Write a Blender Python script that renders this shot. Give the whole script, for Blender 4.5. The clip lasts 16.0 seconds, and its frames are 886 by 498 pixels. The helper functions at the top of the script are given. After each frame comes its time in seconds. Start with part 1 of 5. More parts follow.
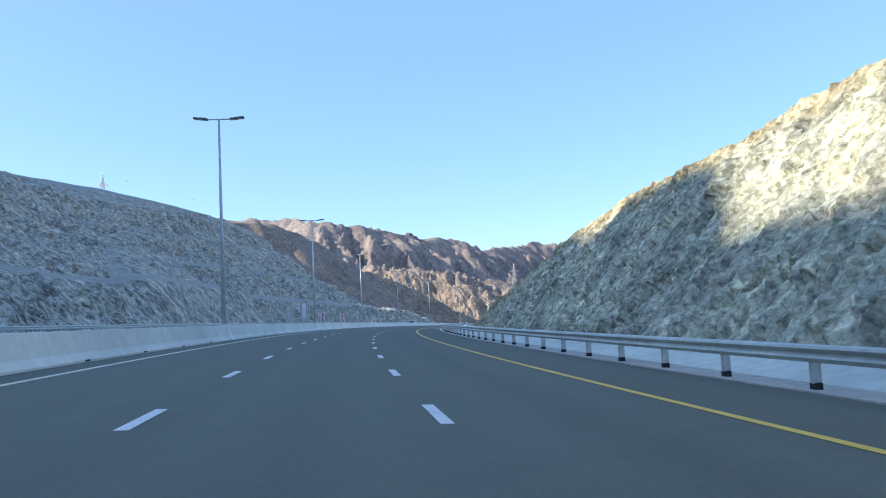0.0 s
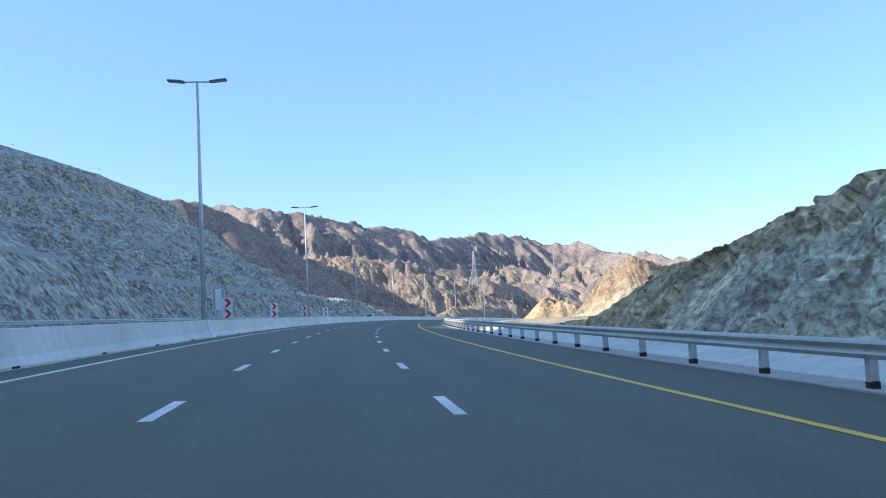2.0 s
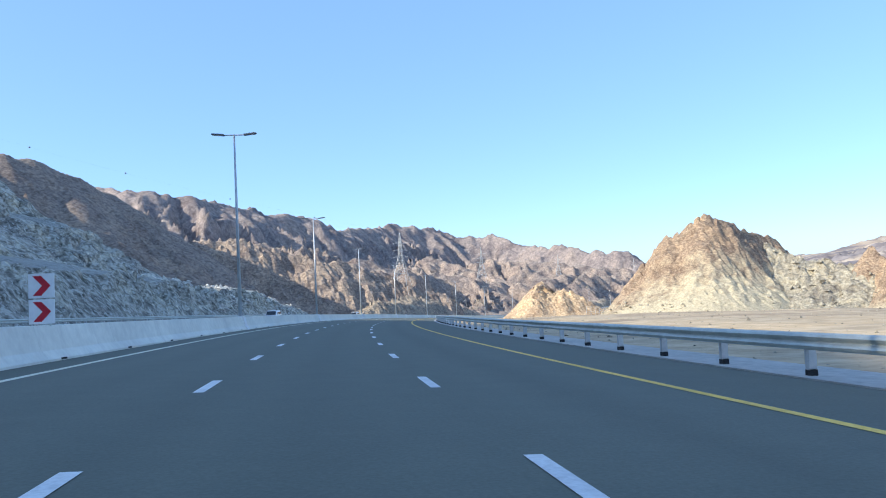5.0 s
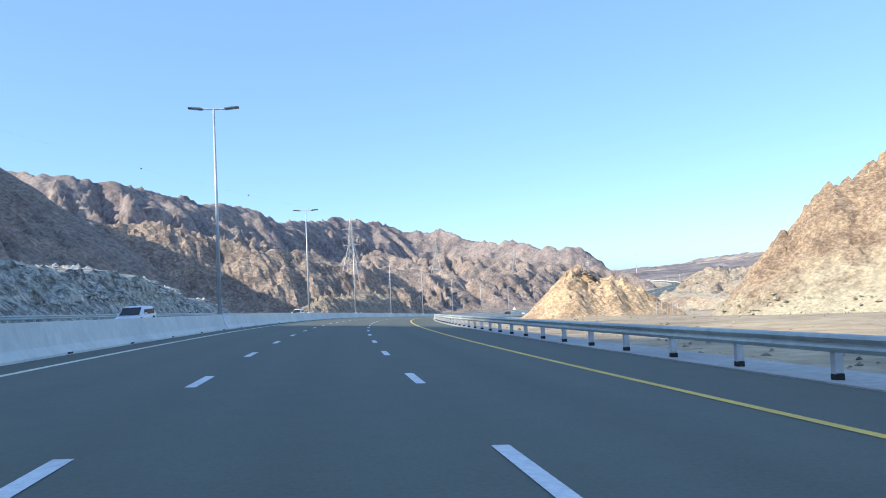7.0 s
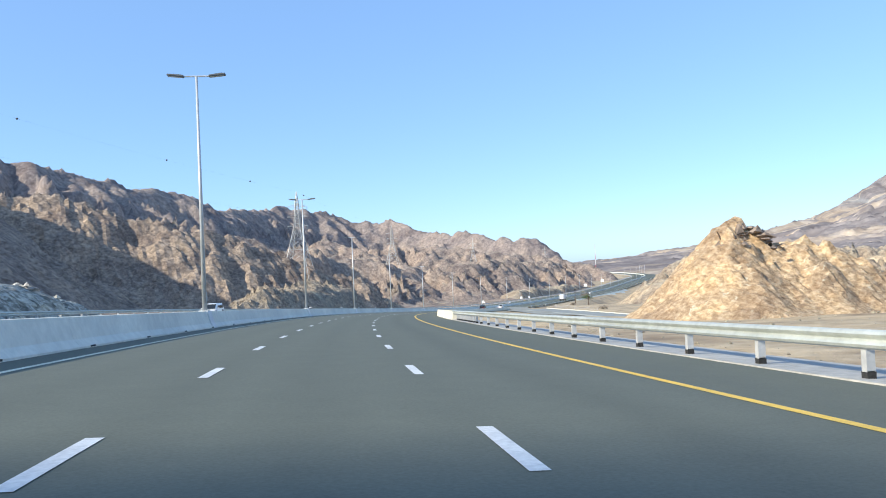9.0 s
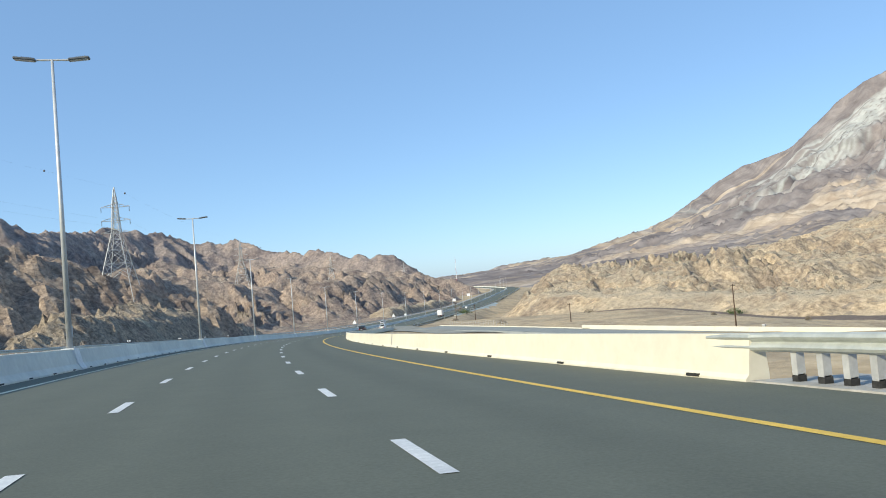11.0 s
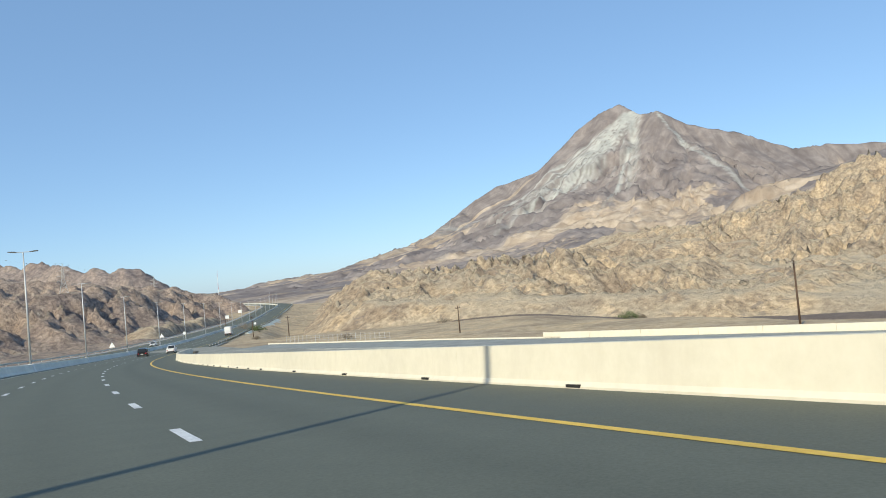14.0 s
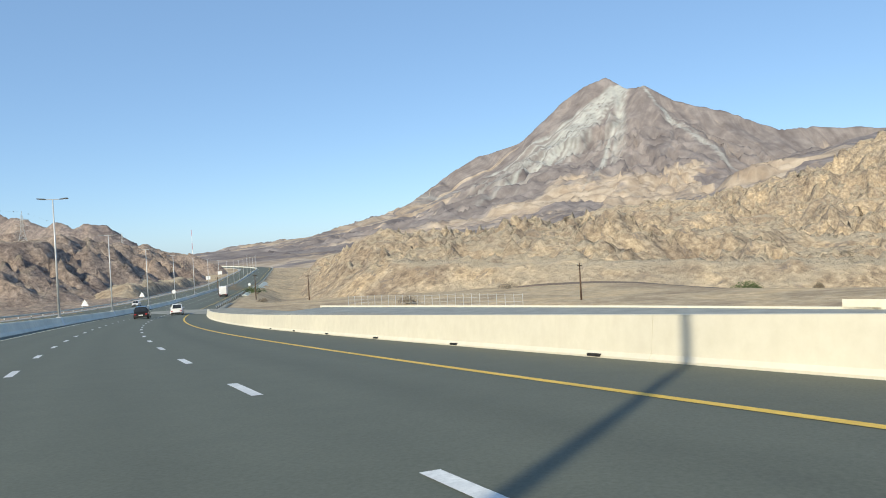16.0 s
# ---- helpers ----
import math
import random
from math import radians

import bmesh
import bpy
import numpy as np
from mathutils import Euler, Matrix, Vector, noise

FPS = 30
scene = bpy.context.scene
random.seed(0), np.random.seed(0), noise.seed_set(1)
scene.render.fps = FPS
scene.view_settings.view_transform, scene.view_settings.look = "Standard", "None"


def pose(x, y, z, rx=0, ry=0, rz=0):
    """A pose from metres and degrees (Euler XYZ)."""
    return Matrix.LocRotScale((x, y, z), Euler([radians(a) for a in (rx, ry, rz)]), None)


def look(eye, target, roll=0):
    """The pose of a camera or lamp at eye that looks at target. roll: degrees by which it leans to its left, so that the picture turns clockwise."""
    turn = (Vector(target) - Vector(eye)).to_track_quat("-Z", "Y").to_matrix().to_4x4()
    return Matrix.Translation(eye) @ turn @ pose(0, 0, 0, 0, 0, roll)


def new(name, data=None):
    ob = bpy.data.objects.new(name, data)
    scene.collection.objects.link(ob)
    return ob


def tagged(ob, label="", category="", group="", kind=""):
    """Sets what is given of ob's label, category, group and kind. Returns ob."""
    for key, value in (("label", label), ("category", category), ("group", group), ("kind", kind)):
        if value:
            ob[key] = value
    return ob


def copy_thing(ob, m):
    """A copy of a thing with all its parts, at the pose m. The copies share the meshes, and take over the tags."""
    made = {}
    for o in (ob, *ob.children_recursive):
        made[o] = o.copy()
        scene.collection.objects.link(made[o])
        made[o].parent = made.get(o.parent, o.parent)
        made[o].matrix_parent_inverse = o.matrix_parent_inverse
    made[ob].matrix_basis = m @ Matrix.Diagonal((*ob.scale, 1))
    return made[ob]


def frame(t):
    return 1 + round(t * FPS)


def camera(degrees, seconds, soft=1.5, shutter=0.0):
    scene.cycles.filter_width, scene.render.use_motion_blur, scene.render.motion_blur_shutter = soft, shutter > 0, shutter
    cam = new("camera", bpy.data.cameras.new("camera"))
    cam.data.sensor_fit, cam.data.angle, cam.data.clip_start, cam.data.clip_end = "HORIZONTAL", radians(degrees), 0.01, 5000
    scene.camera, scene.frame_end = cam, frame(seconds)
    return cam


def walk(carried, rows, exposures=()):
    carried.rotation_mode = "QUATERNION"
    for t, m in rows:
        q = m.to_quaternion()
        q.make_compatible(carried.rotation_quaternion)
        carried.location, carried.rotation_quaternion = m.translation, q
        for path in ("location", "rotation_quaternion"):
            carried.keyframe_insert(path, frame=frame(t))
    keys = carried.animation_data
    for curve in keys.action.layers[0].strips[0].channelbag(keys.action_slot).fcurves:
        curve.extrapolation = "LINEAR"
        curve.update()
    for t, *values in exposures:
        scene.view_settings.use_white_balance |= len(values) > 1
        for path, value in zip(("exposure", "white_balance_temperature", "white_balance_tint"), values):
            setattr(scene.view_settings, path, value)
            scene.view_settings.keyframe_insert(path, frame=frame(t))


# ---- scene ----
cam = camera(61.74, 16.0, soft=1.0)
PATH = [
    (0, (-1.323, 0.000, 1.286), (1.902, 19.687, 2.711), -2.64),
    (0.5, (-1.227, 13.250, 1.062), (2.347, 32.881, 2.414), -2.65),
    (1, (-0.878, 26.546, 0.820), (3.079, 46.109, 2.099), -2.58),
    (1.5, (-0.269, 39.884, 0.562), (4.097, 59.363, 1.789), -2.49),
    (2, (0.608, 53.257, 0.286), (5.378, 72.645, 1.450), -2.72),
    (2.5, (1.744, 66.665, -0.007), (6.967, 85.939, 1.089), -2.87),
    (3, (3.156, 80.103, -0.317), (8.819, 99.257, 0.713), -3.09),
    (3.5, (4.846, 93.567, -0.646), (10.936, 112.592, 0.332), -2.96),
    (4, (6.813, 107.051, -0.992), (13.305, 125.944, -0.042), -2.91),
    (4.8, (10.647, 128.424, -1.586), (17.741, 147.100, -0.648), -2.80),
    (5.6, (15.091, 149.405, -2.213), (22.741, 167.860, -1.274), -2.66),
    (6.5, (20.822, 172.560, -2.961), (29.108, 190.742, -2.087), -2.55),
    (7, (24.353, 185.295, -3.398), (33.005, 203.310, -2.597), -2.51),
    (7.5, (28.123, 197.946, -3.849), (37.140, 215.784, -3.125), -2.59),
    (8, (32.134, 210.508, -4.316), (41.506, 228.163, -3.636), -2.64),
    (8.8, (38.918, 230.491, -5.090), (48.730, 247.909, -4.501), -2.58),
    (9.6, (46.354, 250.281, -5.918), (56.773, 267.343, -5.378), -2.66),
    (10.5, (55.481, 272.283, -6.913), (67.498, 288.256, -6.230), -3.73),
    (11, (60.884, 284.374, -7.495), (74.128, 299.337, -6.644), -4.79),
    (11.5, (66.512, 296.369, -8.098), (80.983, 310.135, -7.051), -5.93),
    (12, (72.367, 308.263, -8.722), (87.855, 320.855, -7.478), -6.92),
    (12.5, (78.472, 320.041, -9.367), (94.685, 331.673, -8.011), -7.37),
    (13, (84.811, 331.712, -10.034), (101.520, 342.621, -8.694), -7.16),
    (13.5, (91.385, 343.267, -10.716), (108.496, 353.556, -9.566), -6.46),
    (14, (98.194, 354.701, -11.409), (115.626, 364.473, -10.611), -5.26),
    (14.5, (105.143, 366.073, -12.110), (122.790, 375.475, -11.659), -4.20),
    (15, (112.332, 377.325, -12.824), (130.095, 386.513, -12.654), -3.50),
    (15.5, (119.757, 388.452, -13.552), (137.564, 397.557, -13.524), -3.20),
    (16, (127.417, 399.450, -14.293), (145.239, 408.527, -14.299), -3.24),
]

# the camera's picture darkens as it comes out of the shade
walk(cam, [(t, look(eye, target, roll)) for t, eye, target, roll in PATH],
     exposures=[(0.0, 1.04, 6150, 7), (4.0, 0.96, 5950, 7), (8.0, 0.88, 5980, 7), (10.3, 0.62, 6500, 2), (12.5, 0.3, 6530, 1), (16.0, 0.36, 6700, 2)])

# ---- light: late sun from the west, straight across the road's far end ----
SUN_EL, SUN_AZ = 28.0, -91.5
world = bpy.data.worlds.new("world")
scene.world = world
world.use_nodes = True
wn = world.node_tree
sky = wn.nodes.new("ShaderNodeTexSky")
sky.sky_type, sky.sun_disc = "NISHITA", False
sky.sun_elevation, sky.sun_rotation = radians(SUN_EL), radians(SUN_AZ)
sky.altitude, sky.air_density, sky.dust_density, sky.ozone_density = 0, 0.75, 0.6, 2.4
# thin even dust haze that the clear sky shows through
haze = wn.nodes.new("ShaderNodeMix")
haze.data_type = "RGBA"
haze.inputs[0].default_value = 0.5
haze.inputs[7].default_value = (1.30, 2.24, 4.1, 1)
wn.links.new(sky.outputs[0], haze.inputs[6])
wn.links.new(haze.outputs[2], wn.nodes["Background"].inputs[0])
wn.nodes["Background"].inputs[1].default_value = 0.15
sun_data = bpy.data.lights.new("sun", "SUN")
sun_data.energy, sun_data.angle, sun_data.color = 3.6, radians(0.6), (1.0, 0.89, 0.73)
sun = new("sun", sun_data)
sun.matrix_world = look((math.cos(radians(SUN_EL)) * math.sin(radians(SUN_AZ)) * 900, math.cos(radians(SUN_EL)) * math.cos(radians(SUN_AZ)) * 900, math.sin(radians(SUN_EL)) * 900), (0, 0, 0))

# ---- materials ----
def mat_new(name, rough=0.8, metal=0.0):
    m = bpy.data.materials.new(name)
    m.use_nodes = True
    b = m.node_tree.nodes["Principled BSDF"]
    b.inputs["Roughness"].default_value = rough
    b.inputs["Metallic"].default_value = metal
    b.inputs["Specular IOR Level"].default_value = 0.35
    return m, m.node_tree, b


def node(nt, kind, **inputs):
    n = nt.nodes.new(kind)
    for k, v in inputs.items():
        n.inputs[k.replace("_", " ")].default_value = v
    return n


def ramp(nt, fac, stops):
    r = nt.nodes.new("ShaderNodeValToRGB")
    el = r.color_ramp.elements
    while len(el) < len(stops):
        el.new(0.5)
    for e, (p, c) in zip(el, stops):
        e.position, e.color = p, (*c, 1)
    nt.links.new(fac, r.inputs[0])
    return r.outputs[0]


def mix(nt, fac, a, b, how="MIX"):
    m = nt.nodes.new("ShaderNodeMix")
    m.data_type, m.blend_type = "RGBA", how
    for sock, v in ((m.inputs[0], fac), (m.inputs[6], a), (m.inputs[7], b)):
        if hasattr(v, "links"):
            nt.links.new(v, sock)
        else:
            sock.default_value = v if not isinstance(v, tuple) else (*v, 1)
    return m.outputs[2]


def where(nt, scale=(1, 1, 1), turn=(0, 0, 0)):
    g = nt.nodes.new("ShaderNodeNewGeometry")
    mp = nt.nodes.new("ShaderNodeMapping")
    mp.inputs["Scale"].default_value = scale
    mp.inputs["Rotation"].default_value = turn
    nt.links.new(g.outputs["Position"], mp.inputs[0])
    return mp.outputs[0], g


def noise_tex(nt, vec, scale, detail=6, rough=0.6, warp=0.0):
    n = node(nt, "ShaderNodeTexNoise", Scale=scale, Detail=detail, Roughness=rough, Distortion=warp)
    nt.links.new(vec, n.inputs["Vector"])
    return n.outputs["Fac"]


def bump(nt, bsdf, height, strength, distance):
    b = node(nt, "ShaderNodeBump", Strength=strength, Distance=distance)
    nt.links.new(height, b.inputs["Height"])
    nt.links.new(b.outputs[0], bsdf.inputs["Normal"])


def rock_mat(name, dark, mid, light, size, dust=None, dust_at=0.86, bed=(1, 1, 1), vein=None, vein_cut=0.62, relief=1.0, streak=0.0, patch=None, patch_size=0.9, tilt=None, apron=None, cracks=0.0, tinted=None, cells=0.35, facets=0.0):
    """Layered rock: broad tone, blocks, veins and dust lying on the flatter places."""
    m, nt, b = mat_new(name, 0.92)
    b.inputs["Specular IOR Level"].default_value = 0.15
    vec, g = where(nt, bed, (0.3, 0.5, 0.2))
    if tilt:
        # bedding that dips along the face
        turned, g = where(nt, (1, 1, 1), tilt)
        mp = nt.nodes.new("ShaderNodeMapping")
        mp.inputs["Scale"].default_value = bed
        nt.links.new(turned, mp.inputs[0])
        vec = mp.outputs[0]
    broad = noise_tex(nt, vec, 0.12 / size, 5, 0.6, 0.6)
    fine = noise_tex(nt, vec, 1.1 / size, 8, 0.68, 0.3)
    col = ramp(nt, fine, [(0.36, dark), (0.49, mid), (0.62, light)])
    tone = ramp(nt, broad, [(0.34, (0.72, 0.68, 0.66)), (0.5, (1.0, 0.97, 0.92)), (0.68, (1.22, 1.14, 1.0))])
    col = mix(nt, 1.0, col, tone, "MULTIPLY")
    v = node(nt, "ShaderNodeTexVoronoi", Scale=0.55 / size)
    nt.links.new(vec, v.inputs["Vector"])
    cell = ramp(nt, v.outputs["Color"], [(0.15, (0.8, 0.8, 0.82)), (0.85, (1.16, 1.14, 1.1))])
    col = mix(nt, cells, col, cell, "MULTIPLY")
    if facets:
        # flat broken faces, each with a tone of its own, in two sizes
        for k, (size_k, lo, hi) in enumerate(((facets, 0.72, 1.26), (facets * 3.1, 0.8, 1.18))):
            fv = node(nt, "ShaderNodeTexVoronoi", Scale=size_k)
            nt.links.new(vec, fv.inputs["Vector"])
            sepc = nt.nodes.new("ShaderNodeSeparateColor")
            nt.links.new(fv.outputs["Color"], sepc.inputs[0])
            tone_k = ramp(nt, sepc.outputs[k], [(0.1, (lo, lo, lo)), (0.9, (hi, hi, hi))])
            col = mix(nt, 0.85, col, tone_k, "MULTIPLY")
    if streak:
        # tone that runs down the gullies
        at = nt.nodes.new("ShaderNodeAttribute")
        at.attribute_name = "way"
        mp = nt.nodes.new("ShaderNodeMapping")
        mp.inputs["Scale"].default_value = (1 / streak, 0.22 / streak, 1)
        nt.links.new(at.outputs["Vector"], mp.inputs[0])
        sn = noise_tex(nt, mp.outputs[0], 1.0, 6, 0.65, 0.8)
        col = mix(nt, 1.0, col, ramp(nt, sn, [(0.34, (0.87, 0.86, 0.87)), (0.5, (1.0, 1.0, 1.0)), (0.66, (1.14, 1.12, 1.08))]), "MULTIPLY")
    if cracks:
        ed = node(nt, "ShaderNodeTexVoronoi", Scale=cracks)
        ed.feature = "DISTANCE_TO_EDGE"
        nt.links.new(vec, ed.inputs["Vector"])
        split = ramp(nt, ed.outputs["Distance"], [(0.0, (0.5, 0.5, 0.51)), (0.04, (1.0, 1.0, 1.0))])
        gap = noise_tex(nt, vec, cracks * 0.7, 3, 0.5)
        col = mix(nt, ramp(nt, gap, [(0.5, (0, 0, 0)), (0.62, (0.6, 0.6, 0.6))]), col, mix(nt, 1.0, col, split, "MULTIPLY"))
    if patch:
        pn = noise_tex(nt, vec, patch_size / size, 3, 0.5, 1.6)
        col = mix(nt, ramp(nt, pn, [(0.56, (0, 0, 0)), (0.6, (0.85, 0.85, 0.85))]), col, patch)
    if vein:
        vn = noise_tex(nt, vec, 0.35 / size, 4, 0.62, 1.6)
        col = mix(nt, ramp(nt, vn, [(vein_cut, (0, 0, 0)), (vein_cut + 0.07, (0.8, 0.8, 0.8))]), col, vein)
    # yellow multiply where the mesh's mask asks for it
    if tinted:
        wa = nt.nodes.new("ShaderNodeAttribute")
        wa.attribute_name = "tinted"
        col = mix(nt, wa.outputs["Fac"], col, mix(nt, 1.0, col, tinted, "MULTIPLY"))
    if apron:
        # pale rubble over the lower slope, with a ragged upper edge
        at = nt.nodes.new("ShaderNodeAttribute")
        at.attribute_name = "way"
        sp = nt.nodes.new("ShaderNodeSeparateXYZ")
        nt.links.new(at.outputs["Vector"], sp.inputs[0])
        ad = nt.nodes.new("ShaderNodeMath")
        ad.operation = "MULTIPLY_ADD"
        nt.links.new(noise_tex(nt, vec, 0.3, 6, 0.65, 0.5), ad.inputs[0])
        ad.inputs[1].default_value = 14.0
        nt.links.new(sp.outputs["Y"], ad.inputs[2])
        dv = nt.nodes.new("ShaderNodeMath")
        dv.operation = "DIVIDE"
        nt.links.new(ad.outputs[0], dv.inputs[0])
        dv.inputs[1].default_value = (apron[1] + 7.0) * 2
        pale = mix(nt, 1.0, apron[0], ramp(nt, fine, [(0.3, (0.6, 0.58, 0.55)), (0.65, (1.15, 1.15, 1.12))]), "MULTIPLY")
        col = mix(nt, ramp(nt, dv.outputs[0], [(0.42, (0, 0, 0)), (0.62, (0.9, 0.9, 0.9))]), col, pale)
    if dust:
        sep = nt.nodes.new("ShaderNodeSeparateXYZ")
        nt.links.new(g.outputs["Normal"], sep.inputs[0])
        col = mix(nt, ramp(nt, sep.outputs["Z"], [(dust_at - 0.07, (0, 0, 0)), (dust_at + 0.08, (0.85, 0.85, 0.85))]), col, dust)
    nt.links.new(col, b.inputs["Base Color"])
    height = fine
    if streak:
        mp = nt.nodes.new("ShaderNodeMapping")
        mp.inputs["Scale"].default_value = (2.6 / streak, 0.5 / streak, 1)
        nt.links.new(at.outputs["Vector"], mp.inputs[0])
        both = nt.nodes.new("ShaderNodeMath")
        both.operation = "MULTIPLY_ADD"
        nt.links.new(noise_tex(nt, mp.outputs[0], 1.0, 7, 0.7, 0.6), both.inputs[0])
        both.inputs[1].default_value = 0.45
        nt.links.new(fine, both.inputs[2])
        height = both.outputs[0]
    bump(nt, b, height, 1.0 * relief, 0.6 * size)
    return m


def plain_mat(name, a, c, scale, rough=0.85, strength=0.25, distance=0.01, metal=0.0, stain=None, even=1.0, gloss=0.35, lanes=False):
    m, nt, b = mat_new(name, rough, metal)
    b.inputs["Specular IOR Level"].default_value = gloss
    vec, g = where(nt)
    fine = noise_tex(nt, vec, scale, 6, 0.65)
    broad = noise_tex(nt, vec, scale * 0.06, 4, 0.6)
    col = ramp(nt, fine, [(0.32, a), (0.68, c)])
    col = mix(nt, 1.0, col, ramp(nt, broad, [(0.3, (1 - 0.16 * even, 1 - 0.16 * even, 1 - 0.15 * even)), (0.7, (1 + 0.12 * even, 1 + 0.11 * even, 1 + 0.09 * even))]), "MULTIPLY")
    if stain:
        sv, _ = where(nt, (1, 1, 0.12))
        sn = noise_tex(nt, sv, 1.3, 5, 0.7)
        col = mix(nt, ramp(nt, sn, [(0.52, (0, 0, 0)), (0.74, (0.6, 0.6, 0.6))]), col, stain)
    if lanes:
        # wheel tracks, an oiled middle and a less worn shoulder
        at = nt.nodes.new("ShaderNodeAttribute")
        at.attribute_name = "across"
        wob = nt.nodes.new("ShaderNodeMath")
        wob.operation = "MULTIPLY_ADD"
        nt.links.new(noise_tex(nt, vec, 0.15, 4, 0.6), wob.inputs[0])
        wob.inputs[1].default_value = 0.7
        nt.links.new(at.outputs["Fac"], wob.inputs[2])
        span = nt.nodes.new("ShaderNodeMapRange")
        span.inputs["From Min"].default_value, span.inputs["From Max"].default_value = -8.45, 6.9
        nt.links.new(wob.outputs[0], span.inputs["Value"])
        tones = [(-7.8, 0.95), (-6.4, 1.08), (-5.5, 1.0), (-4.6, 1.08), (-3.6, 0.98), (-2.7, 1.07), (-1.8, 0.97), (-0.9, 1.06), (0.0, 1.0), (0.95, 1.05), (1.8, 0.9), (2.7, 1.04), (3.9, 0.93), (5.6, 1.0)]
        col = mix(nt, 1.0, col, ramp(nt, span.outputs[0], [((u + 8.8) / 15.35, (k, k, k)) for u, k in tones]), "MULTIPLY")
    nt.links.new(col, b.inputs["Base Color"])
    bump(nt, b, fine, strength, distance)
    return m


M = {}
M["asphalt"] = plain_mat("asphalt", (0.108, 0.116, 0.088), (0.145, 0.153, 0.118), 24.0, 0.8, 0.4, 0.004, even=0.35, lanes=True)
M["asphalt_old"] = plain_mat("asphalt_old", (0.28, 0.295, 0.28), (0.34, 0.35, 0.33), 7.0, 0.95, 0.05, 0.004, gloss=0.05)
M["white_paint"] = plain_mat("white_paint", (0.62, 0.62, 0.60), (0.82, 0.82, 0.80), 14.0, 0.6)
M["yellow_paint"] = plain_mat("yellow_paint", (0.74, 0.47, 0.06), (0.86, 0.58, 0.10), 10.0, 0.6)
M["pale_paint"] = plain_mat("pale_paint", (0.66, 0.62, 0.46), (0.80, 0.76, 0.58), 10.0, 0.6)
M["apron_gravel"] = plain_mat("apron_gravel", (0.27, 0.27, 0.24), (0.37, 0.365, 0.325), 2.5, 0.95, 0.3, 0.02, gloss=0.05)
M["gravel_track"] = plain_mat("gravel_track", (0.13, 0.10, 0.08), (0.22, 0.17, 0.135), 1.2, 0.95, 0.5, 0.05)
M["concrete"] = plain_mat("concrete", (0.64, 0.64, 0.57), (0.75, 0.75, 0.67), 3.0, 0.85, 0.2, 0.006, stain=(0.56, 0.555, 0.50))
M["concrete_cream"] = plain_mat("concrete_cream", (0.72, 0.67, 0.54), (0.78, 0.73, 0.60), 3.0, 0.8, 0.15, 0.005, stain=(0.68, 0.62, 0.50), even=0.5)
M["concrete_patch"] = plain_mat("concrete_patch", (0.70, 0.70, 0.68), (0.84, 0.84, 0.82), 4.0, 0.8)
M["kerb_concrete"] = plain_mat("kerb_concrete", (0.36, 0.35, 0.32), (0.52, 0.50, 0.46), 4.0, 0.9, 0.3, 0.01, stain=(0.28, 0.26, 0.23))
M["drain_concrete"] = plain_mat("drain_concrete", (0.52, 0.55, 0.49), (0.68, 0.71, 0.63), 2.0, 0.85, 0.2, 0.01)
M["galvanised"] = plain_mat("galvanised", (0.46, 0.48, 0.44), (0.60, 0.62, 0.57), 3.0, 0.5, 0.1, 0.003, metal=0.35)
M["post_steel"] = plain_mat("post_steel", (0.50, 0.50, 0.49), (0.66, 0.66, 0.64), 5.0, 0.6, 0.1, 0.003, metal=0.3)
M["black_rubber"] = plain_mat("black_rubber", (0.02, 0.02, 0.02), (0.05, 0.05, 0.05), 12.0, 0.9)
M["lamp_pole"] = plain_mat("lamp_pole", (0.50, 0.52, 0.53), (0.64, 0.66, 0.67), 2.0, 0.5, 0.05, 0.003, metal=0.3)
M["lamp_head"] = plain_mat("lamp_head", (0.09, 0.10, 0.11), (0.16, 0.17, 0.18), 6.0, 0.5)
M["lens_glass"] = plain_mat("lens_glass", (0.5, 0.52, 0.52), (0.65, 0.66, 0.66), 6.0, 0.2)
M["sign_white"] = plain_mat("sign_white", (0.74, 0.74, 0.74), (0.84, 0.84, 0.84), 5.0, 0.45)
M["sign_red"] = plain_mat("sign_red", (0.42, 0.02, 0.035), (0.56, 0.03, 0.05), 5.0, 0.45)
M["sign_back"] = plain_mat("sign_back", (0.34, 0.36, 0.38), (0.46, 0.48, 0.50), 4.0, 0.5, metal=0.3)
M["pylon_steel"] = plain_mat("pylon_steel", (0.44, 0.44, 0.43), (0.60, 0.60, 0.58), 2.0, 0.55, metal=0.3)
M["wood_pole"] = plain_mat("wood_pole", (0.07, 0.045, 0.03), (0.14, 0.09, 0.06), 6.0, 0.9, 0.4, 0.02)
M["sand"] = rock_mat("sand", (0.40, 0.315, 0.215), (0.485, 0.39, 0.27), (0.57, 0.475, 0.34), 2.0, relief=0.35)
M["rubble"] = rock_mat("rubble", (0.22, 0.2, 0.16), (0.35, 0.325, 0.26), (0.50, 0.465, 0.38), 0.5, cells=0.9)
M["rock_grey"] = rock_mat("rock_grey", (0.20, 0.208, 0.168), (0.44, 0.455, 0.37), (0.63, 0.64, 0.53), 0.36, dust=(0.50, 0.42, 0.29), dust_at=0.95, vein=(0.58, 0.60, 0.51), vein_cut=0.66, tinted=(1.0, 0.84, 0.64), cells=1.0, facets=1.4, relief=0.35)
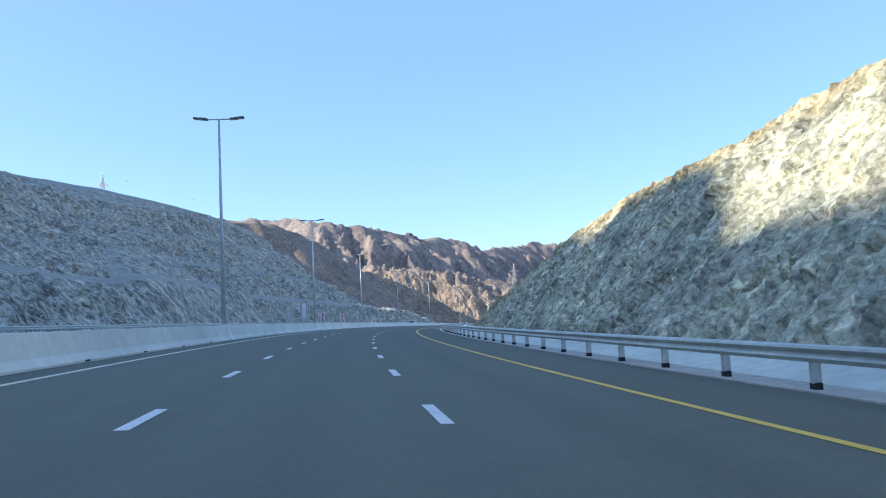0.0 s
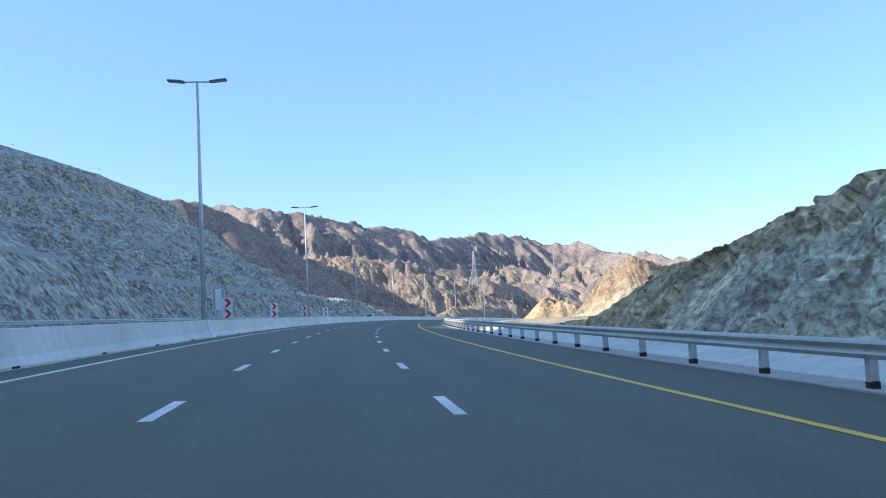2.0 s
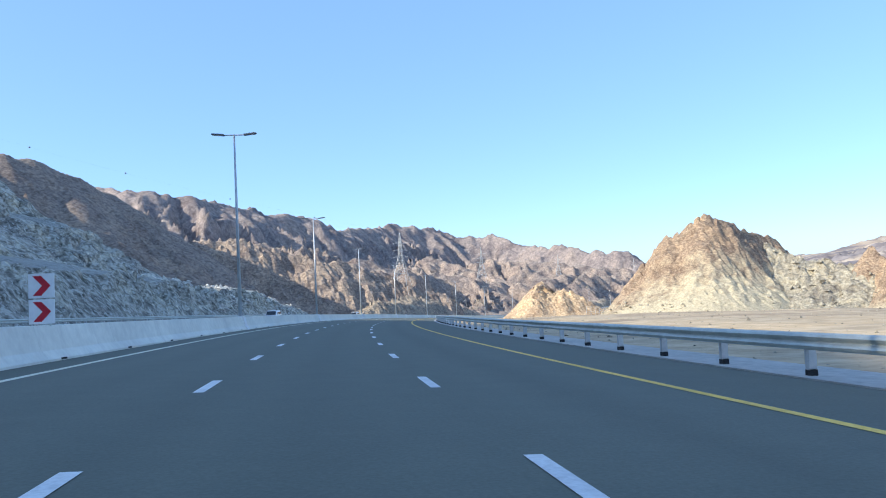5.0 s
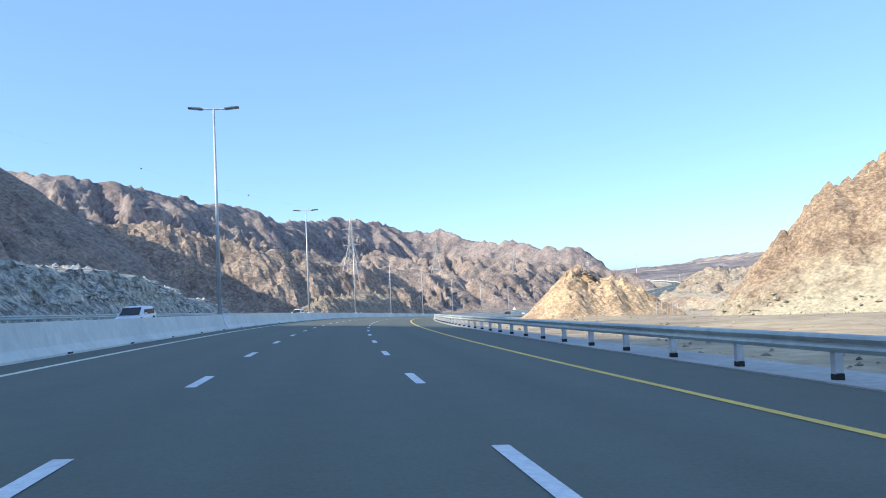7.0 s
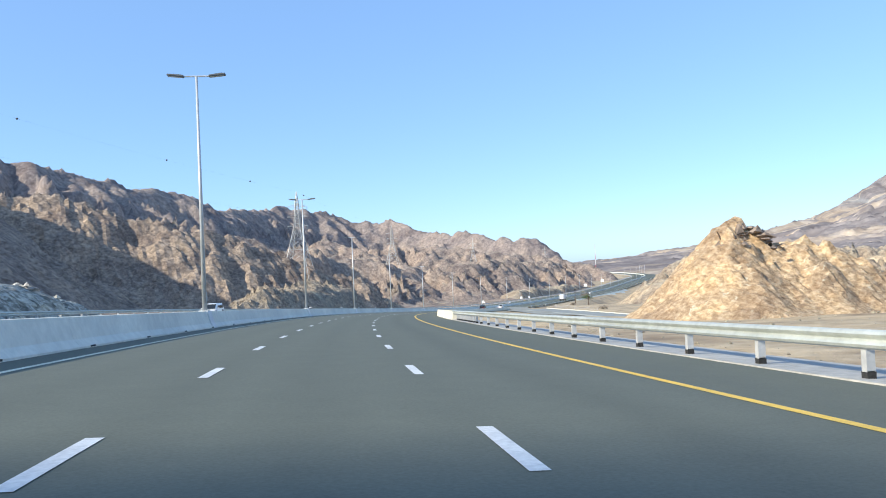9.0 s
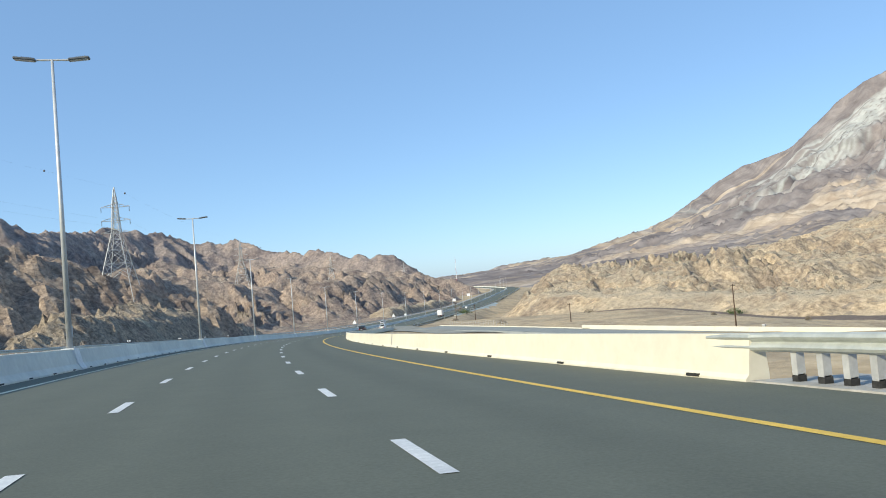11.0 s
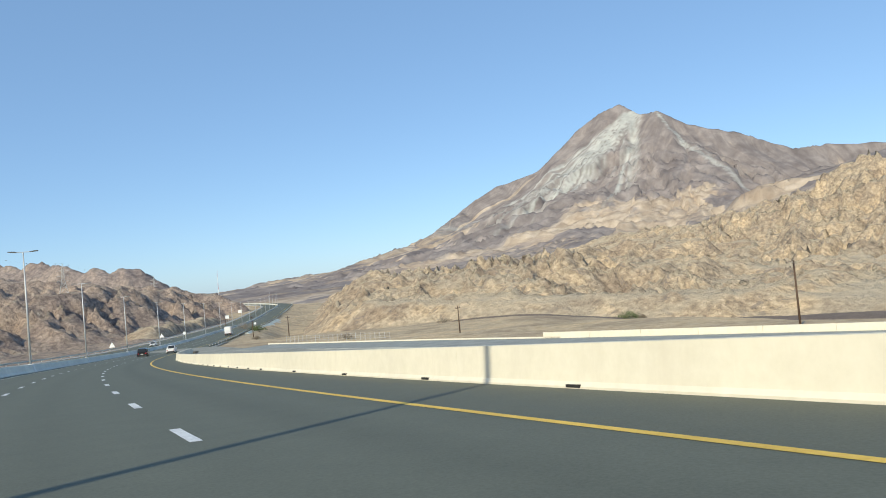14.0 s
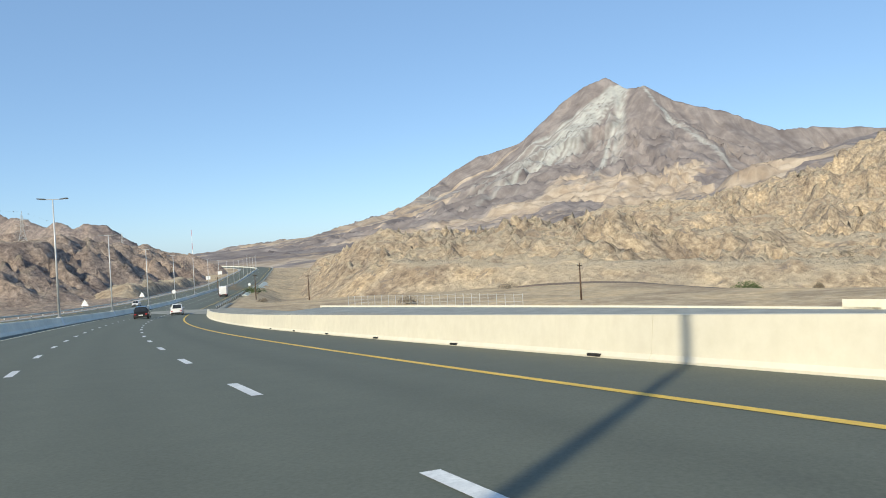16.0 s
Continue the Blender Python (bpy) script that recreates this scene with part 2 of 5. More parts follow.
M["rock_left"] = rock_mat("rock_left", (0.12, 0.124, 0.112), (0.315, 0.32, 0.292), (0.52, 0.525, 0.475), 0.7, dust=(0.345, 0.338, 0.305), dust_at=0.9, bed=(1, 0.7, 1.2), tilt=(radians(42), 0, 0), vein=(0.66, 0.665, 0.61), vein_cut=0.66, patch=(0.50, 0.505, 0.46), patch_size=1.1, cells=0.9, facets=0.9, relief=0.6)
M["rock_dark"] = rock_mat("rock_dark", (0.185, 0.15, 0.128), (0.30, 0.245, 0.205), (0.46, 0.375, 0.31), 1.5, bed=(1, 1, 1.4), vein=(0.44, 0.35, 0.275), vein_cut=0.64, cells=0.6, relief=0.7)
# rock_dark's twin, darker and flatter: the hill's shade is partly in this colour
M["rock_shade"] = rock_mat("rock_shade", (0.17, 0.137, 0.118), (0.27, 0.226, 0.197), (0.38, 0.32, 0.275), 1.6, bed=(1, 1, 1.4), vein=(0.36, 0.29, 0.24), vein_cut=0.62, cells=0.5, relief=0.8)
M["rock_rubble"] = rock_mat("rock_rubble", (0.15, 0.128, 0.106), (0.27, 0.237, 0.197), (0.45, 0.39, 0.32), 0.8, vein=(0.50, 0.39, 0.275), vein_cut=0.6, cells=0.9)
M["rock_white"] = rock_mat("rock_white", (0.40, 0.40, 0.37), (0.60, 0.60, 0.565), (0.80, 0.80, 0.76), 0.6)
M["rock_brown"] = rock_mat("rock_brown", (0.19, 0.155, 0.14), (0.305, 0.248, 0.218), (0.45, 0.375, 0.325), 2.2, dust=(0.42, 0.35, 0.27), dust_at=0.96, vein=(0.58, 0.51, 0.40), vein_cut=0.66, streak=12.0)
M["rock_range"] = rock_mat("rock_range", (0.195, 0.168, 0.162), (0.285, 0.243, 0.23), (0.39, 0.335, 0.315), 4.2, bed=(1, 1, 0.7), streak=16.0, relief=0.7)
M["rock_orange"] = rock_mat("rock_orange", (0.18, 0.132, 0.10), (0.305, 0.228, 0.165), (0.46, 0.365, 0.265), 0.4, bed=(1, 1, 1.6), vein=(0.62, 0.53, 0.375), vein_cut=0.64, apron=((0.55, 0.485, 0.345), 6.0), cells=0.8, relief=0.7)
M["rock_ochre"] = rock_mat("rock_ochre", (0.33, 0.23, 0.145), (0.50, 0.37, 0.24), (0.68, 0.55, 0.39), 0.45, bed=(1, 1, 1.5), vein=(0.72, 0.66, 0.50), vein_cut=0.64, cells=0.7, relief=0.8)
M["rock_tan"] = rock_mat("rock_tan", (0.235, 0.19, 0.15), (0.40, 0.325, 0.242), (0.56, 0.47, 0.355), 2.6, dust=(0.565, 0.47, 0.335), dust_at=0.945, vein=(0.235, 0.195, 0.165), vein_cut=0.575, streak=20.0, relief=0.8)
M["car_dark"] = plain_mat("car_dark", (0.018, 0.02, 0.024), (0.03, 0.032, 0.036), 3.0, 0.25)
M["car_white"] = plain_mat("car_white", (0.74, 0.74, 0.74), (0.80, 0.80, 0.80), 3.0, 0.3)
M["tyre"] = plain_mat("tyre", (0.02, 0.02, 0.02), (0.035, 0.035, 0.035), 12.0, 0.9)
M["rim"] = plain_mat("rim", (0.35, 0.35, 0.36), (0.5, 0.5, 0.5), 5.0, 0.35, metal=0.8)
M["car_glass"] = plain_mat("car_glass", (0.02, 0.024, 0.028), (0.035, 0.04, 0.045), 2.0, 0.08)
M["lamp_red"] = plain_mat("lamp_red", (0.35, 0.02, 0.02), (0.45, 0.03, 0.03), 4.0, 0.3)
M["marker_ball"] = plain_mat("marker_ball", (0.10, 0.10, 0.11), (0.16, 0.15, 0.15), 2.0, 0.5)
M["leaf"] = plain_mat("leaf", (0.045, 0.075, 0.02), (0.11, 0.14, 0.045), 6.0, 0.8)
M["twig"] = plain_mat("twig", (0.16, 0.13, 0.095), (0.27, 0.22, 0.16), 6.0, 0.9)


def mountain_mat():
    """The tall mountain: grey-brown slopes, tan rock low down, grey scree fans under the summit, all streaked down the slope."""
    m, nt, b = mat_new("rock_mountain", 0.95)
    b.inputs["Specular IOR Level"].default_value = 0.1
    vec, g = where(nt, (1, 1, 0.8), (0.2, 0.4, 0.1))
    at = nt.nodes.new("ShaderNodeAttribute")
    at.attribute_name = "way"

    def down(along, dist, detail, warp):
        mp = nt.nodes.new("ShaderNodeMapping")
        mp.inputs["Scale"].default_value = (1 / along, 1 / dist, 1)
        nt.links.new(at.outputs["Vector"], mp.inputs[0])
        return noise_tex(nt, mp.outputs[0], 1.0, detail, 0.62, warp)

    fine = noise_tex(nt, vec, 0.03, 9, 0.6, 0.4)
    brown = ramp(nt, fine, [(0.36, (0.19, 0.164, 0.158)), (0.5, (0.232, 0.203, 0.194)), (0.64, (0.29, 0.257, 0.244))])
    tan = ramp(nt, fine, [(0.34, (0.34, 0.265, 0.198)), (0.5, (0.44, 0.355, 0.27)), (0.66, (0.55, 0.455, 0.355))])
    lm = nt.nodes.new("ShaderNodeAttribute")
    lm.attribute_name = "tan_rock"
    pat = down(150, 420, 7, 1.4)
    add = nt.nodes.new("ShaderNodeMath")
    nt.links.new(pat, add.inputs[0])
    nt.links.new(lm.outputs["Fac"], add.inputs[1])
    col = mix(nt, ramp(nt, add.outputs[0], [(0.545, (0, 0, 0)), (0.60, (0.9, 0.9, 0.9))]), brown, tan)
    col = mix(nt, 1.0, col, ramp(nt, down(26, 700, 6, 0.5), [(0.33, (0.78, 0.77, 0.78)), (0.5, (1, 1, 1)), (0.67, (1.2, 1.17, 1.13))]), "MULTIPLY")
    sc = nt.nodes.new("ShaderNodeAttribute")
    sc.attribute_name = "scree"
    grey = ramp(nt, fine, [(0.36, (0.34, 0.345, 0.325)), (0.64, (0.50, 0.50, 0.465))])
    col = mix(nt, ramp(nt, sc.outputs["Fac"], [(0.1, (0, 0, 0)), (0.75, (0.9, 0.9, 0.9))]), col, grey)
    nt.links.new(col, b.inputs["Base Color"])
    bump(nt, b, fine, 0.6, 4.0)
    return m


M["rock_mountain"] = mountain_mat()

# ---- the road's line: bend, fall and bank along its length ----
STEP = 2.0
S = np.arange(-160.0, 1401.0, STEP)
BEND_S = [-160, 0, 60, 120, 180, 240, 300, 360, 420, 480, 540, 600, 660, 730, 1190, 1215, 1330, 1400]
BEND = [1.38, 1.42, 1.51, 1.45, 1.44, 1.54, 1.39, 1.51, 1.49, 1.47, 1.3, 0.83, 0.3, 0.0, 0.0, -6.0, -6.0, -3.0]
FALL_S = [-160, -20, 100, 220, 340, 460, 560, 650, 700, 780, 842, 890, 950, 1000, 1100, 1227, 1400]
FALL = [-1.46, -1.46, -2.56, -3.63, -5.04, -5.82, -4.6, -2.0, -1.0, -1.6, -1.0, 0.0, 1.0, 1.5, 1.2, 2.4, 5.5]
BANK_S = [-160, 100, 220, 340, 460, 600, 720, 1700]
BANK = [4.96, 4.81, 4.72, 4.82, 3.67, 3.0, 1.5, 1.5]
PSI = np.cumsum(np.interp(S, BEND_S, BEND) * 1e-3) * STEP
PSI -= np.interp(0, S, PSI)
RX, RY = np.cumsum(np.sin(PSI)) * STEP, np.cumsum(np.cos(PSI)) * STEP
RZ = np.cumsum(np.interp(S, FALL_S, FALL) * 1e-2) * STEP
RX, RY, RZ = (a - np.interp(0, S, a) for a in (RX, RY, RZ))
RB = np.interp(S, BANK_S, BANK) * 1e-2


def on_road(s, u, up=0.0):
    """Places along the road: s metres along, u metres right of the lane line, up above the asphalt."""
    s, u = np.broadcast_arrays(np.asarray(s, float), np.asarray(u, float))
    p = np.interp(s, S, PSI)
    return np.stack([np.interp(s, S, RX) + u * np.cos(p), np.interp(s, S, RY) - u * np.sin(p),
                     np.interp(s, S, RZ) - np.interp(s, S, RB) * np.clip(u, -27, 9) + up], -1)


def heading(s):
    return float(np.interp(s, S, PSI))


def road_pose(s, u, up=0.0, turn=0.0):
    """A standing pose on the road that faces along it."""
    x, y, z = on_road(s, u, up)
    return Matrix.Translation((x, y, z)) @ Matrix.Rotation(-heading(s) + radians(turn), 4, "Z")


def to_road(x, y):
    """The road's s and u for plan places."""
    shape, x, y = x.shape, x.ravel(), y.ravel()
    cs = slice(None, None, 4)
    ss, uu = np.empty(len(x)), np.empty(len(x))
    for k in range(0, len(x), 8000):
        q = slice(k, k + 8000)
        i = ((x[q, None] - RX[cs]) ** 2 + (y[q, None] - RY[cs]) ** 2).argmin(1) * 4
        dx, dy, p = x[q] - RX[i], y[q] - RY[i], PSI[i]
        ss[q], uu[q] = S[i] + dx * np.sin(p) + dy * np.cos(p), dx * np.cos(p) - dy * np.sin(p)
    return ss.reshape(shape), uu.reshape(shape)


# ---- relief ----
def lattice(ix, iy, seed):
    h = (ix.astype(np.int64) * 374761393 + iy.astype(np.int64) * 668265263 + seed * 974634777) & 0xFFFFFFFF
    h = ((h ^ (h >> 13)) * 1274126177) & 0xFFFFFFFF
    h = ((h ^ (h >> 16)) * 2246822519) & 0xFFFFFFFF
    return ((h ^ (h >> 15)) & 0xFFFFFF) / float(0x1000000)


def grad_noise(x, y, seed):
    ix, iy = np.floor(x), np.floor(y)
    fx, fy = x - ix, y - iy
    wx, wy = fx * fx * fx * (fx * (fx * 6 - 15) + 10), fy * fy * fy * (fy * (fy * 6 - 15) + 10)

    def corner(dx, dy):
        a = lattice(ix + dx, iy + dy, seed) * 2 * np.pi
        return np.cos(a) * (fx - dx) + np.sin(a) * (fy - dy)

    low = corner(0, 0) * (1 - wx) + corner(1, 0) * wx
    high = corner(0, 1) * (1 - wx) + corner(1, 1) * wx
    return (low * (1 - wy) + high * wy) * 1.5


def fbm(x, y, size, octaves, seed, gain=0.5):
    out, amp = 0.0, 1.0
    for o in range(octaves):
        out = out + amp * grad_noise(x / size, y / size, seed + o)
        size, amp = size / 2.03, amp * gain
    return out


def ridged(x, y, size, octaves, seed, gain=0.55):
    """Sharp-crested relief, about 0 to 1, with gullies between the crests."""
    out, amp, weight, total = 0.0, 1.0, 1.0, 0.0
    for o in range(octaves):
        n = (1 - np.abs(grad_noise(x / size, y / size, seed + o))) ** 2 * weight
        out, total = out + amp * n, total + amp
        weight = np.clip(n * 1.6, 0, 1)
        size, amp = size / 2.07, amp * gain
    return out / total


def blocks(x, y, size, seed, tilt=0.6):
    """Broken blocks: each cell a tilted facet at its own depth."""
    ix, iy = np.floor(x / size), np.floor(y / size)
    best, out = np.full(x.shape, 1e9), np.zeros(x.shape)
    for dx in (-1, 0, 1):
        for dy in (-1, 0, 1):
            cx, cy = ix + dx, iy + dy
            px, py = (cx + lattice(cx, cy, seed)) * size, (cy + lattice(cx, cy, seed + 1)) * size
            ox, oy = x - px, y - py
            d = ox * ox + oy * oy
            a, b = lattice(cx, cy, seed + 2) - 0.5, lattice(cx, cy, seed + 3) - 0.5
            h = (lattice(cx, cy, seed + 4) - 0.5) * size + 2 * tilt * (a * ox + b * oy)
            near = d < best
            best, out = np.where(near, d, best), np.where(near, h, out)
    return out


def smooth(a, b, x):
    t = np.clip((x - a) / (b - a), 0, 1)
    return t * t * (3 - 2 * t)


def sheet(name, verts, material, keep=None, parent=None, soft=True):
    """One mesh from a grid of places; keep: which of its cells."""
    n, m = verts.shape[:2]
    i = np.arange(n * m).reshape(n, m)
    quads = np.stack([i[:-1, :-1], i[:-1, 1:], i[1:, 1:], i[1:, :-1]], -1).reshape(-1, 4)
    flat = verts.reshape(-1, 3)
    d1, d2 = flat[quads[:, 2]] - flat[quads[:, 0]], flat[quads[:, 3]] - flat[quads[:, 1]]
    if (d1[:, 0] * d2[:, 1] - d1[:, 1] * d2[:, 0]).sum() < 0:
        quads = quads[:, ::-1]
    if keep is not None:
        quads = quads[keep.ravel()]
    used = np.unique(quads)
    lut = np.zeros(n * m, int)
    lut[used] = np.arange(len(used))
    v, quads = verts.reshape(-1, 3)[used], lut[quads]
    me = bpy.data.meshes.new(name)
    me.vertices.add(len(v))
    me.vertices.foreach_set("co", v.astype(np.float32).ravel())
    me.loops.add(quads.size)
    me.loops.foreach_set("vertex_index", quads.astype(np.int32).ravel())
    me.polygons.add(len(quads))
    me.polygons.foreach_set("loop_start", np.arange(0, quads.size, 4, dtype=np.int32))
    me.update(calc_edges=True)
    me.polygons.foreach_set("use_smooth", np.full(len(quads), soft))
    me.materials.append(material)
    ob = new(name, me)
    ob.parent = parent
    ob["_used"] = 0
    del ob["_used"]
    return ob, used


SLIP_Y, SLIP_Z = [150, 300, 347, 394, 420, 450, 470, 520], [-20.3, -21.0, -21.42, -21.88, -21.94, -21.94, -22.06, -22.8]
SLIP_X = ([150, 253, 300, 347, 394, 420, 453, 483, 520], [138, 168, 180, 191, 203, 209.5, 215, 222, 236])


def right_floor(s):
    return np.interp(s, [0, 260, 330, 420, 620, 700, 880, 1080, 1250], [-3, -9.5, -20.5, -22.2, -25.5, -31.2, -33.8, -31, -26])


def ground_height(x, y):
    s, u = to_road(x, y)
    zr = np.interp(s, S, RZ) - np.interp(s, S, RB) * np.clip(u, -27, 9) - 0.45
    near, far = np.interp(s, [240, 320, 420, 560], [45, 20, 14, 11]), np.interp(s, [240, 320, 420, 560], [90, 52, 45, 22])
    k = np.clip((u - near) / (far - near), 0, 1)
    zr = zr + (np.minimum(right_floor(s), zr) - zr) * k * k * (3 - 2 * k)
    zr = zr + (np.minimum(-30, zr) - zr) * smooth(92, 150, u)
    # the slip road's level bed
    off = x - np.interp(y, *SLIP_X)
    bed = smooth(-24, -12, off) * (1 - smooth(0.5, 14, off)) * smooth(150, 200, y) * (1 - smooth(470, 540, y))
    zr = zr + (np.interp(y, SLIP_Y, SLIP_Z) - 0.25 - zr) * bed
    return zr + fbm(x, y, 40, 4, 5) * 0.5 * smooth(12, 60, np.abs(u + 8))


def axis(parts):
    return np.unique(np.concatenate([np.arange(a, b, c) for a, b, c in parts]))


gx = axis([(-4600, -600, 200), (-600, -100, 25), (-100, 420, 4), (420, 1000, 12), (1000, 4601, 200)])
gy = axis([(-4600, -400, 200), (-400, -60, 20), (-60, 640, 4), (640, 1400, 14), (1400, 4601, 200)])
GX, GY = np.meshgrid(gx, gy, indexing="ij")
ground, _ = sheet("ground", np.stack([GX, GY, ground_height(GX, GY)], -1), M["sand"])
tagged(ground, "dusty tan desert ground with gravel beside the highway", "ground", kind="structure")


def edge_fade(X, Y, box, share=0.12):
    """1 inside a plan box, falling to 0 at its rim."""
    fx, fy = (X - box[0]) / (box[2] - box[0]), (Y - box[1]) / (box[3] - box[1])
    return smooth(0.0, share, fx) * smooth(0.0, share, 1 - fx) * smooth(0.0, share, fy) * smooth(0.0, share, 1 - fy)


def crest_fall(X, Y, line, fall, warp, blend=5.0):
    """Height under a crest line, with the way along it and from it."""
    wx, wy = X + warp[0], Y + warp[1]
    top, dist, found, run = np.full(X.shape, -1e9), np.full(X.shape, 1e9), [], 0.0
    for (x0, y0, z0), (x1, y1, z1) in zip(line[:-1], line[1:]):
        ex, ey = x1 - x0, y1 - y0
        length = math.hypot(ex, ey)
        t = np.clip(((wx - x0) * ex + (wy - y0) * ey) / length**2, 0, 1)
        d = np.hypot(wx - x0 - t * ex, wy - y0 - t * ey)
        h = fall(z0 + t * (z1 - z0), d)
        side = np.sign((wx - x0) * ey - (wy - y0) * ex) * np.where((t <= 0) | (t >= 1), d, 0) * 0.4
        top, dist = np.maximum(top, h), np.minimum(dist, d)
        found.append((h.astype(np.float32), (run + t * length + side).astype(np.float32)))
        run += length
    # the way along the crest, blended where two stretches meet
    total, along = np.zeros(X.shape), np.zeros(X.shape)
    for h, a in found:
        w = np.exp((h - top) / blend)
        total, along = total + w, along + w * a
    return top, dist, along / total


def ribs(along, dist, X, Y, size, seed, sharp=1.0, stretch=4.0, fine=1.0):
    """Spurs and gullies that run down from a crest, four sizes of them."""
    out = 0.0
    bent = along + fbm(X, Y, size * 0.9, 4, seed + 3) * size * 0.42
    for k, (share, weight) in enumerate(((1.0, 1.0), (0.45, 0.5), (0.2, 0.25), (0.09, 0.11))):
        weight = weight if k < 2 else weight * fine
        g = np.abs(grad_noise(bent / (size * share), dist / (size * share * stretch), seed + 11 * k)) * 1.7
        out = out + weight * (sharp * (0.45 - g) + (1 - sharp) * (g - 0.45))
    return out


def gullies(z, X, Y, cell, size, octaves, depth, seed, mask=1.0, gain=0.5):
    """Cuts branching gullies into a height field: stripes that run down its own slope, each size bent by the ones before it."""
    for o in range(octaves):
        gx, gy = np.gradient(z, cell)
        m = np.hypot(gx, gy) + 1e-6
        firm = smooth(0.01, 0.12, m)
        ax, ay = -gy / m, gx / m
        px, py = X / size, Y / size
        ix, iy = np.round(px), np.round(py)
        total, wave = np.zeros(X.shape), np.zeros(X.shape)
        for dx in (-1, 0, 1):
            for dy in (-1, 0, 1):
                cx, cy = ix + dx, iy + dy
                ox = px - cx - (lattice(cx, cy, seed + 7 * o) - 0.5) * 0.6
                oy = py - cy - (lattice(cx, cy, seed + 7 * o + 3) - 0.5) * 0.6
                w = np.clip(1 - (ox * ox + oy * oy) / 1.45, 0, 1) ** 3 + 1e-9
                total, wave = total + w, wave + w * np.cos(2 * np.pi * (ox * ax + oy * ay))
        wave = wave / total
        # sharp crests and rounded floors
        cut = 1 - 2 * np.sqrt(np.clip((1 - wave) / 2, 0, 1))
        z = z + cut * firm * depth * size * mask
        size, depth = size * 0.5, depth * gain * 2
    return z


def mark_way(ob, used, along, dist):
    """Keeps the way along and down from the crest for streaks in the rock."""
    a = ob.data.attributes.new("way", "FLOAT_VECTOR", "POINT")
    a.data.foreach_set("vector", np.stack([along.ravel()[used], dist.ravel()[used], np.zeros(len(used))], -1).astype(np.float32).ravel())


def range_of_hills(name, label, line, box, cell, material, slope=0.6, rough=0.35, size=60.0, seed=1, blocky=0.0, category="hill", crag=0.5, front=0.8, foot=1.0, edge=True, soft=True, cut=0.1, valley=0.0, gain=0.46, track=None, toe=38.0):
    """A ridge: its crest line as x, y, z, the fall to both sides, spurs, gullies and broken rock."""
    X, Y = np.meshgrid(np.arange(box[0], box[2], cell), np.arange(box[1], box[3], cell), indexing="ij")
    warp = (fbm(X, Y, size * 1.2, 3, seed + 40) * size * 0.08, fbm(X, Y, size * 1.2, 3, seed + 50) * size * 0.08)
    base = ground_height(X, Y)
    low = float(np.percentile(base, 30))
    top, dist, along = crest_fall(X, Y, line, lambda z, d: z - slope * np.where(d * slope < (z - low) * 0.55, d, (z - low) * 0.55 / slope + (d - (z - low) * 0.55 / slope) * foot), warp, size * 0.07)
    rise = np.clip(top - base, 0, None)
    amp = np.minimum(rise, size * 0.8) * rough * smooth(-size * 0.05, size * front, dist)
    z = top + ribs(along, dist, X, Y, size, seed, fine=0.3) * amp * 0.7
    z = gullies(z, X, Y, cell, size * 0.62, 5, cut * min(1.0, slope / 0.5 + 0.3), seed + 300, (0.35 + 0.65 * smooth(-0.25, 0.2, fbm(X, Y, size * 2.2, 2, seed + 310))) * np.clip(rise / (size * 0.12), 0, 1) * (0.25 + 0.75 * smooth(0, size * front * 0.6, dist)), gain)
    small = np.clip(rise / 6, 0, 1) * (0.35 + 0.65 * smooth(0, size * 0.3, dist))
    z = z + (ridged(X, Y, size * 0.3, 5, seed + 5, 0.5) - 0.5) * size * 0.02 * crag * small * 2 + fbm(X, Y, cell * 6, 3, seed + 7, 0.55) * cell * 0.3 * small
    z = z + fbm(X, Y, size * 0.32, 4, seed + 90, 0.6) * size * 0.06 * min(crag, 1.0) * (1 - smooth(0, size * 0.9, dist)) * np.clip(rise / 8, 0, 1)
    if blocky:
        z = z + (blocks(X, Y, blocky, seed + 60) + 0.5 * blocks(X, Y, blocky * 0.4, seed + 70)) * np.clip(rise / 4, 0, 1) * 0.7
    if track:
        # a bed levelled into the slope
        bed = z
        for _ in range(6):
            bed = (np.roll(bed, 1, 0) + np.roll(bed, -1, 0) + np.roll(bed, 1, 1) + np.roll(bed, -1, 1) + bed) / 5
        _, off, _ = crest_fall(X, Y, [(x, y, 0.0) for x, y in track], lambda h, d: h - d, (0.0, 0.0))
        z = z + (bed - 0.5 - z) * smooth(3.2, 1.3, off)
    z = base - 4 + np.maximum(z - base + 4, 0) * (edge_fade(X, Y, box, 0.08) if edge else 1)
    s, u = to_road(X, Y)
    z = base - 4 + (z - base + 4) * np.where(s > 1396, 1.0, np.where(u < 0, smooth(26.5, toe, -u), smooth(9.5 + 0.15 * valley, 15 + valley, u)))
    keep = ((z > base - 3.2)[:-1, :-1] | (z > base - 3.2)[1:, 1:])
    ob, used = sheet(name, np.stack([X, Y, z], -1), material, keep, soft=soft)
    mark_way(ob, used, along, dist)
    GRIDS[label] = (box, cell, z)
    return tagged(ob, label, category, kind="structure")


def on_hill(label, x, y):
    """Height of a hill's surface at places of the plan."""
    box, cell, z = GRIDS[label]
    fx, fy = (x - box[0]) / cell, (y - box[1]) / cell
    i, j = np.floor(fx).astype(int), np.floor(fy).astype(int)
    a, c = fx - i, fy - j
    return z[i, j] * (1 - a) * (1 - c) + z[i + 1, j] * a * (1 - c) + z[i, j + 1] * (1 - a) * c + z[i + 1, j + 1] * a * c


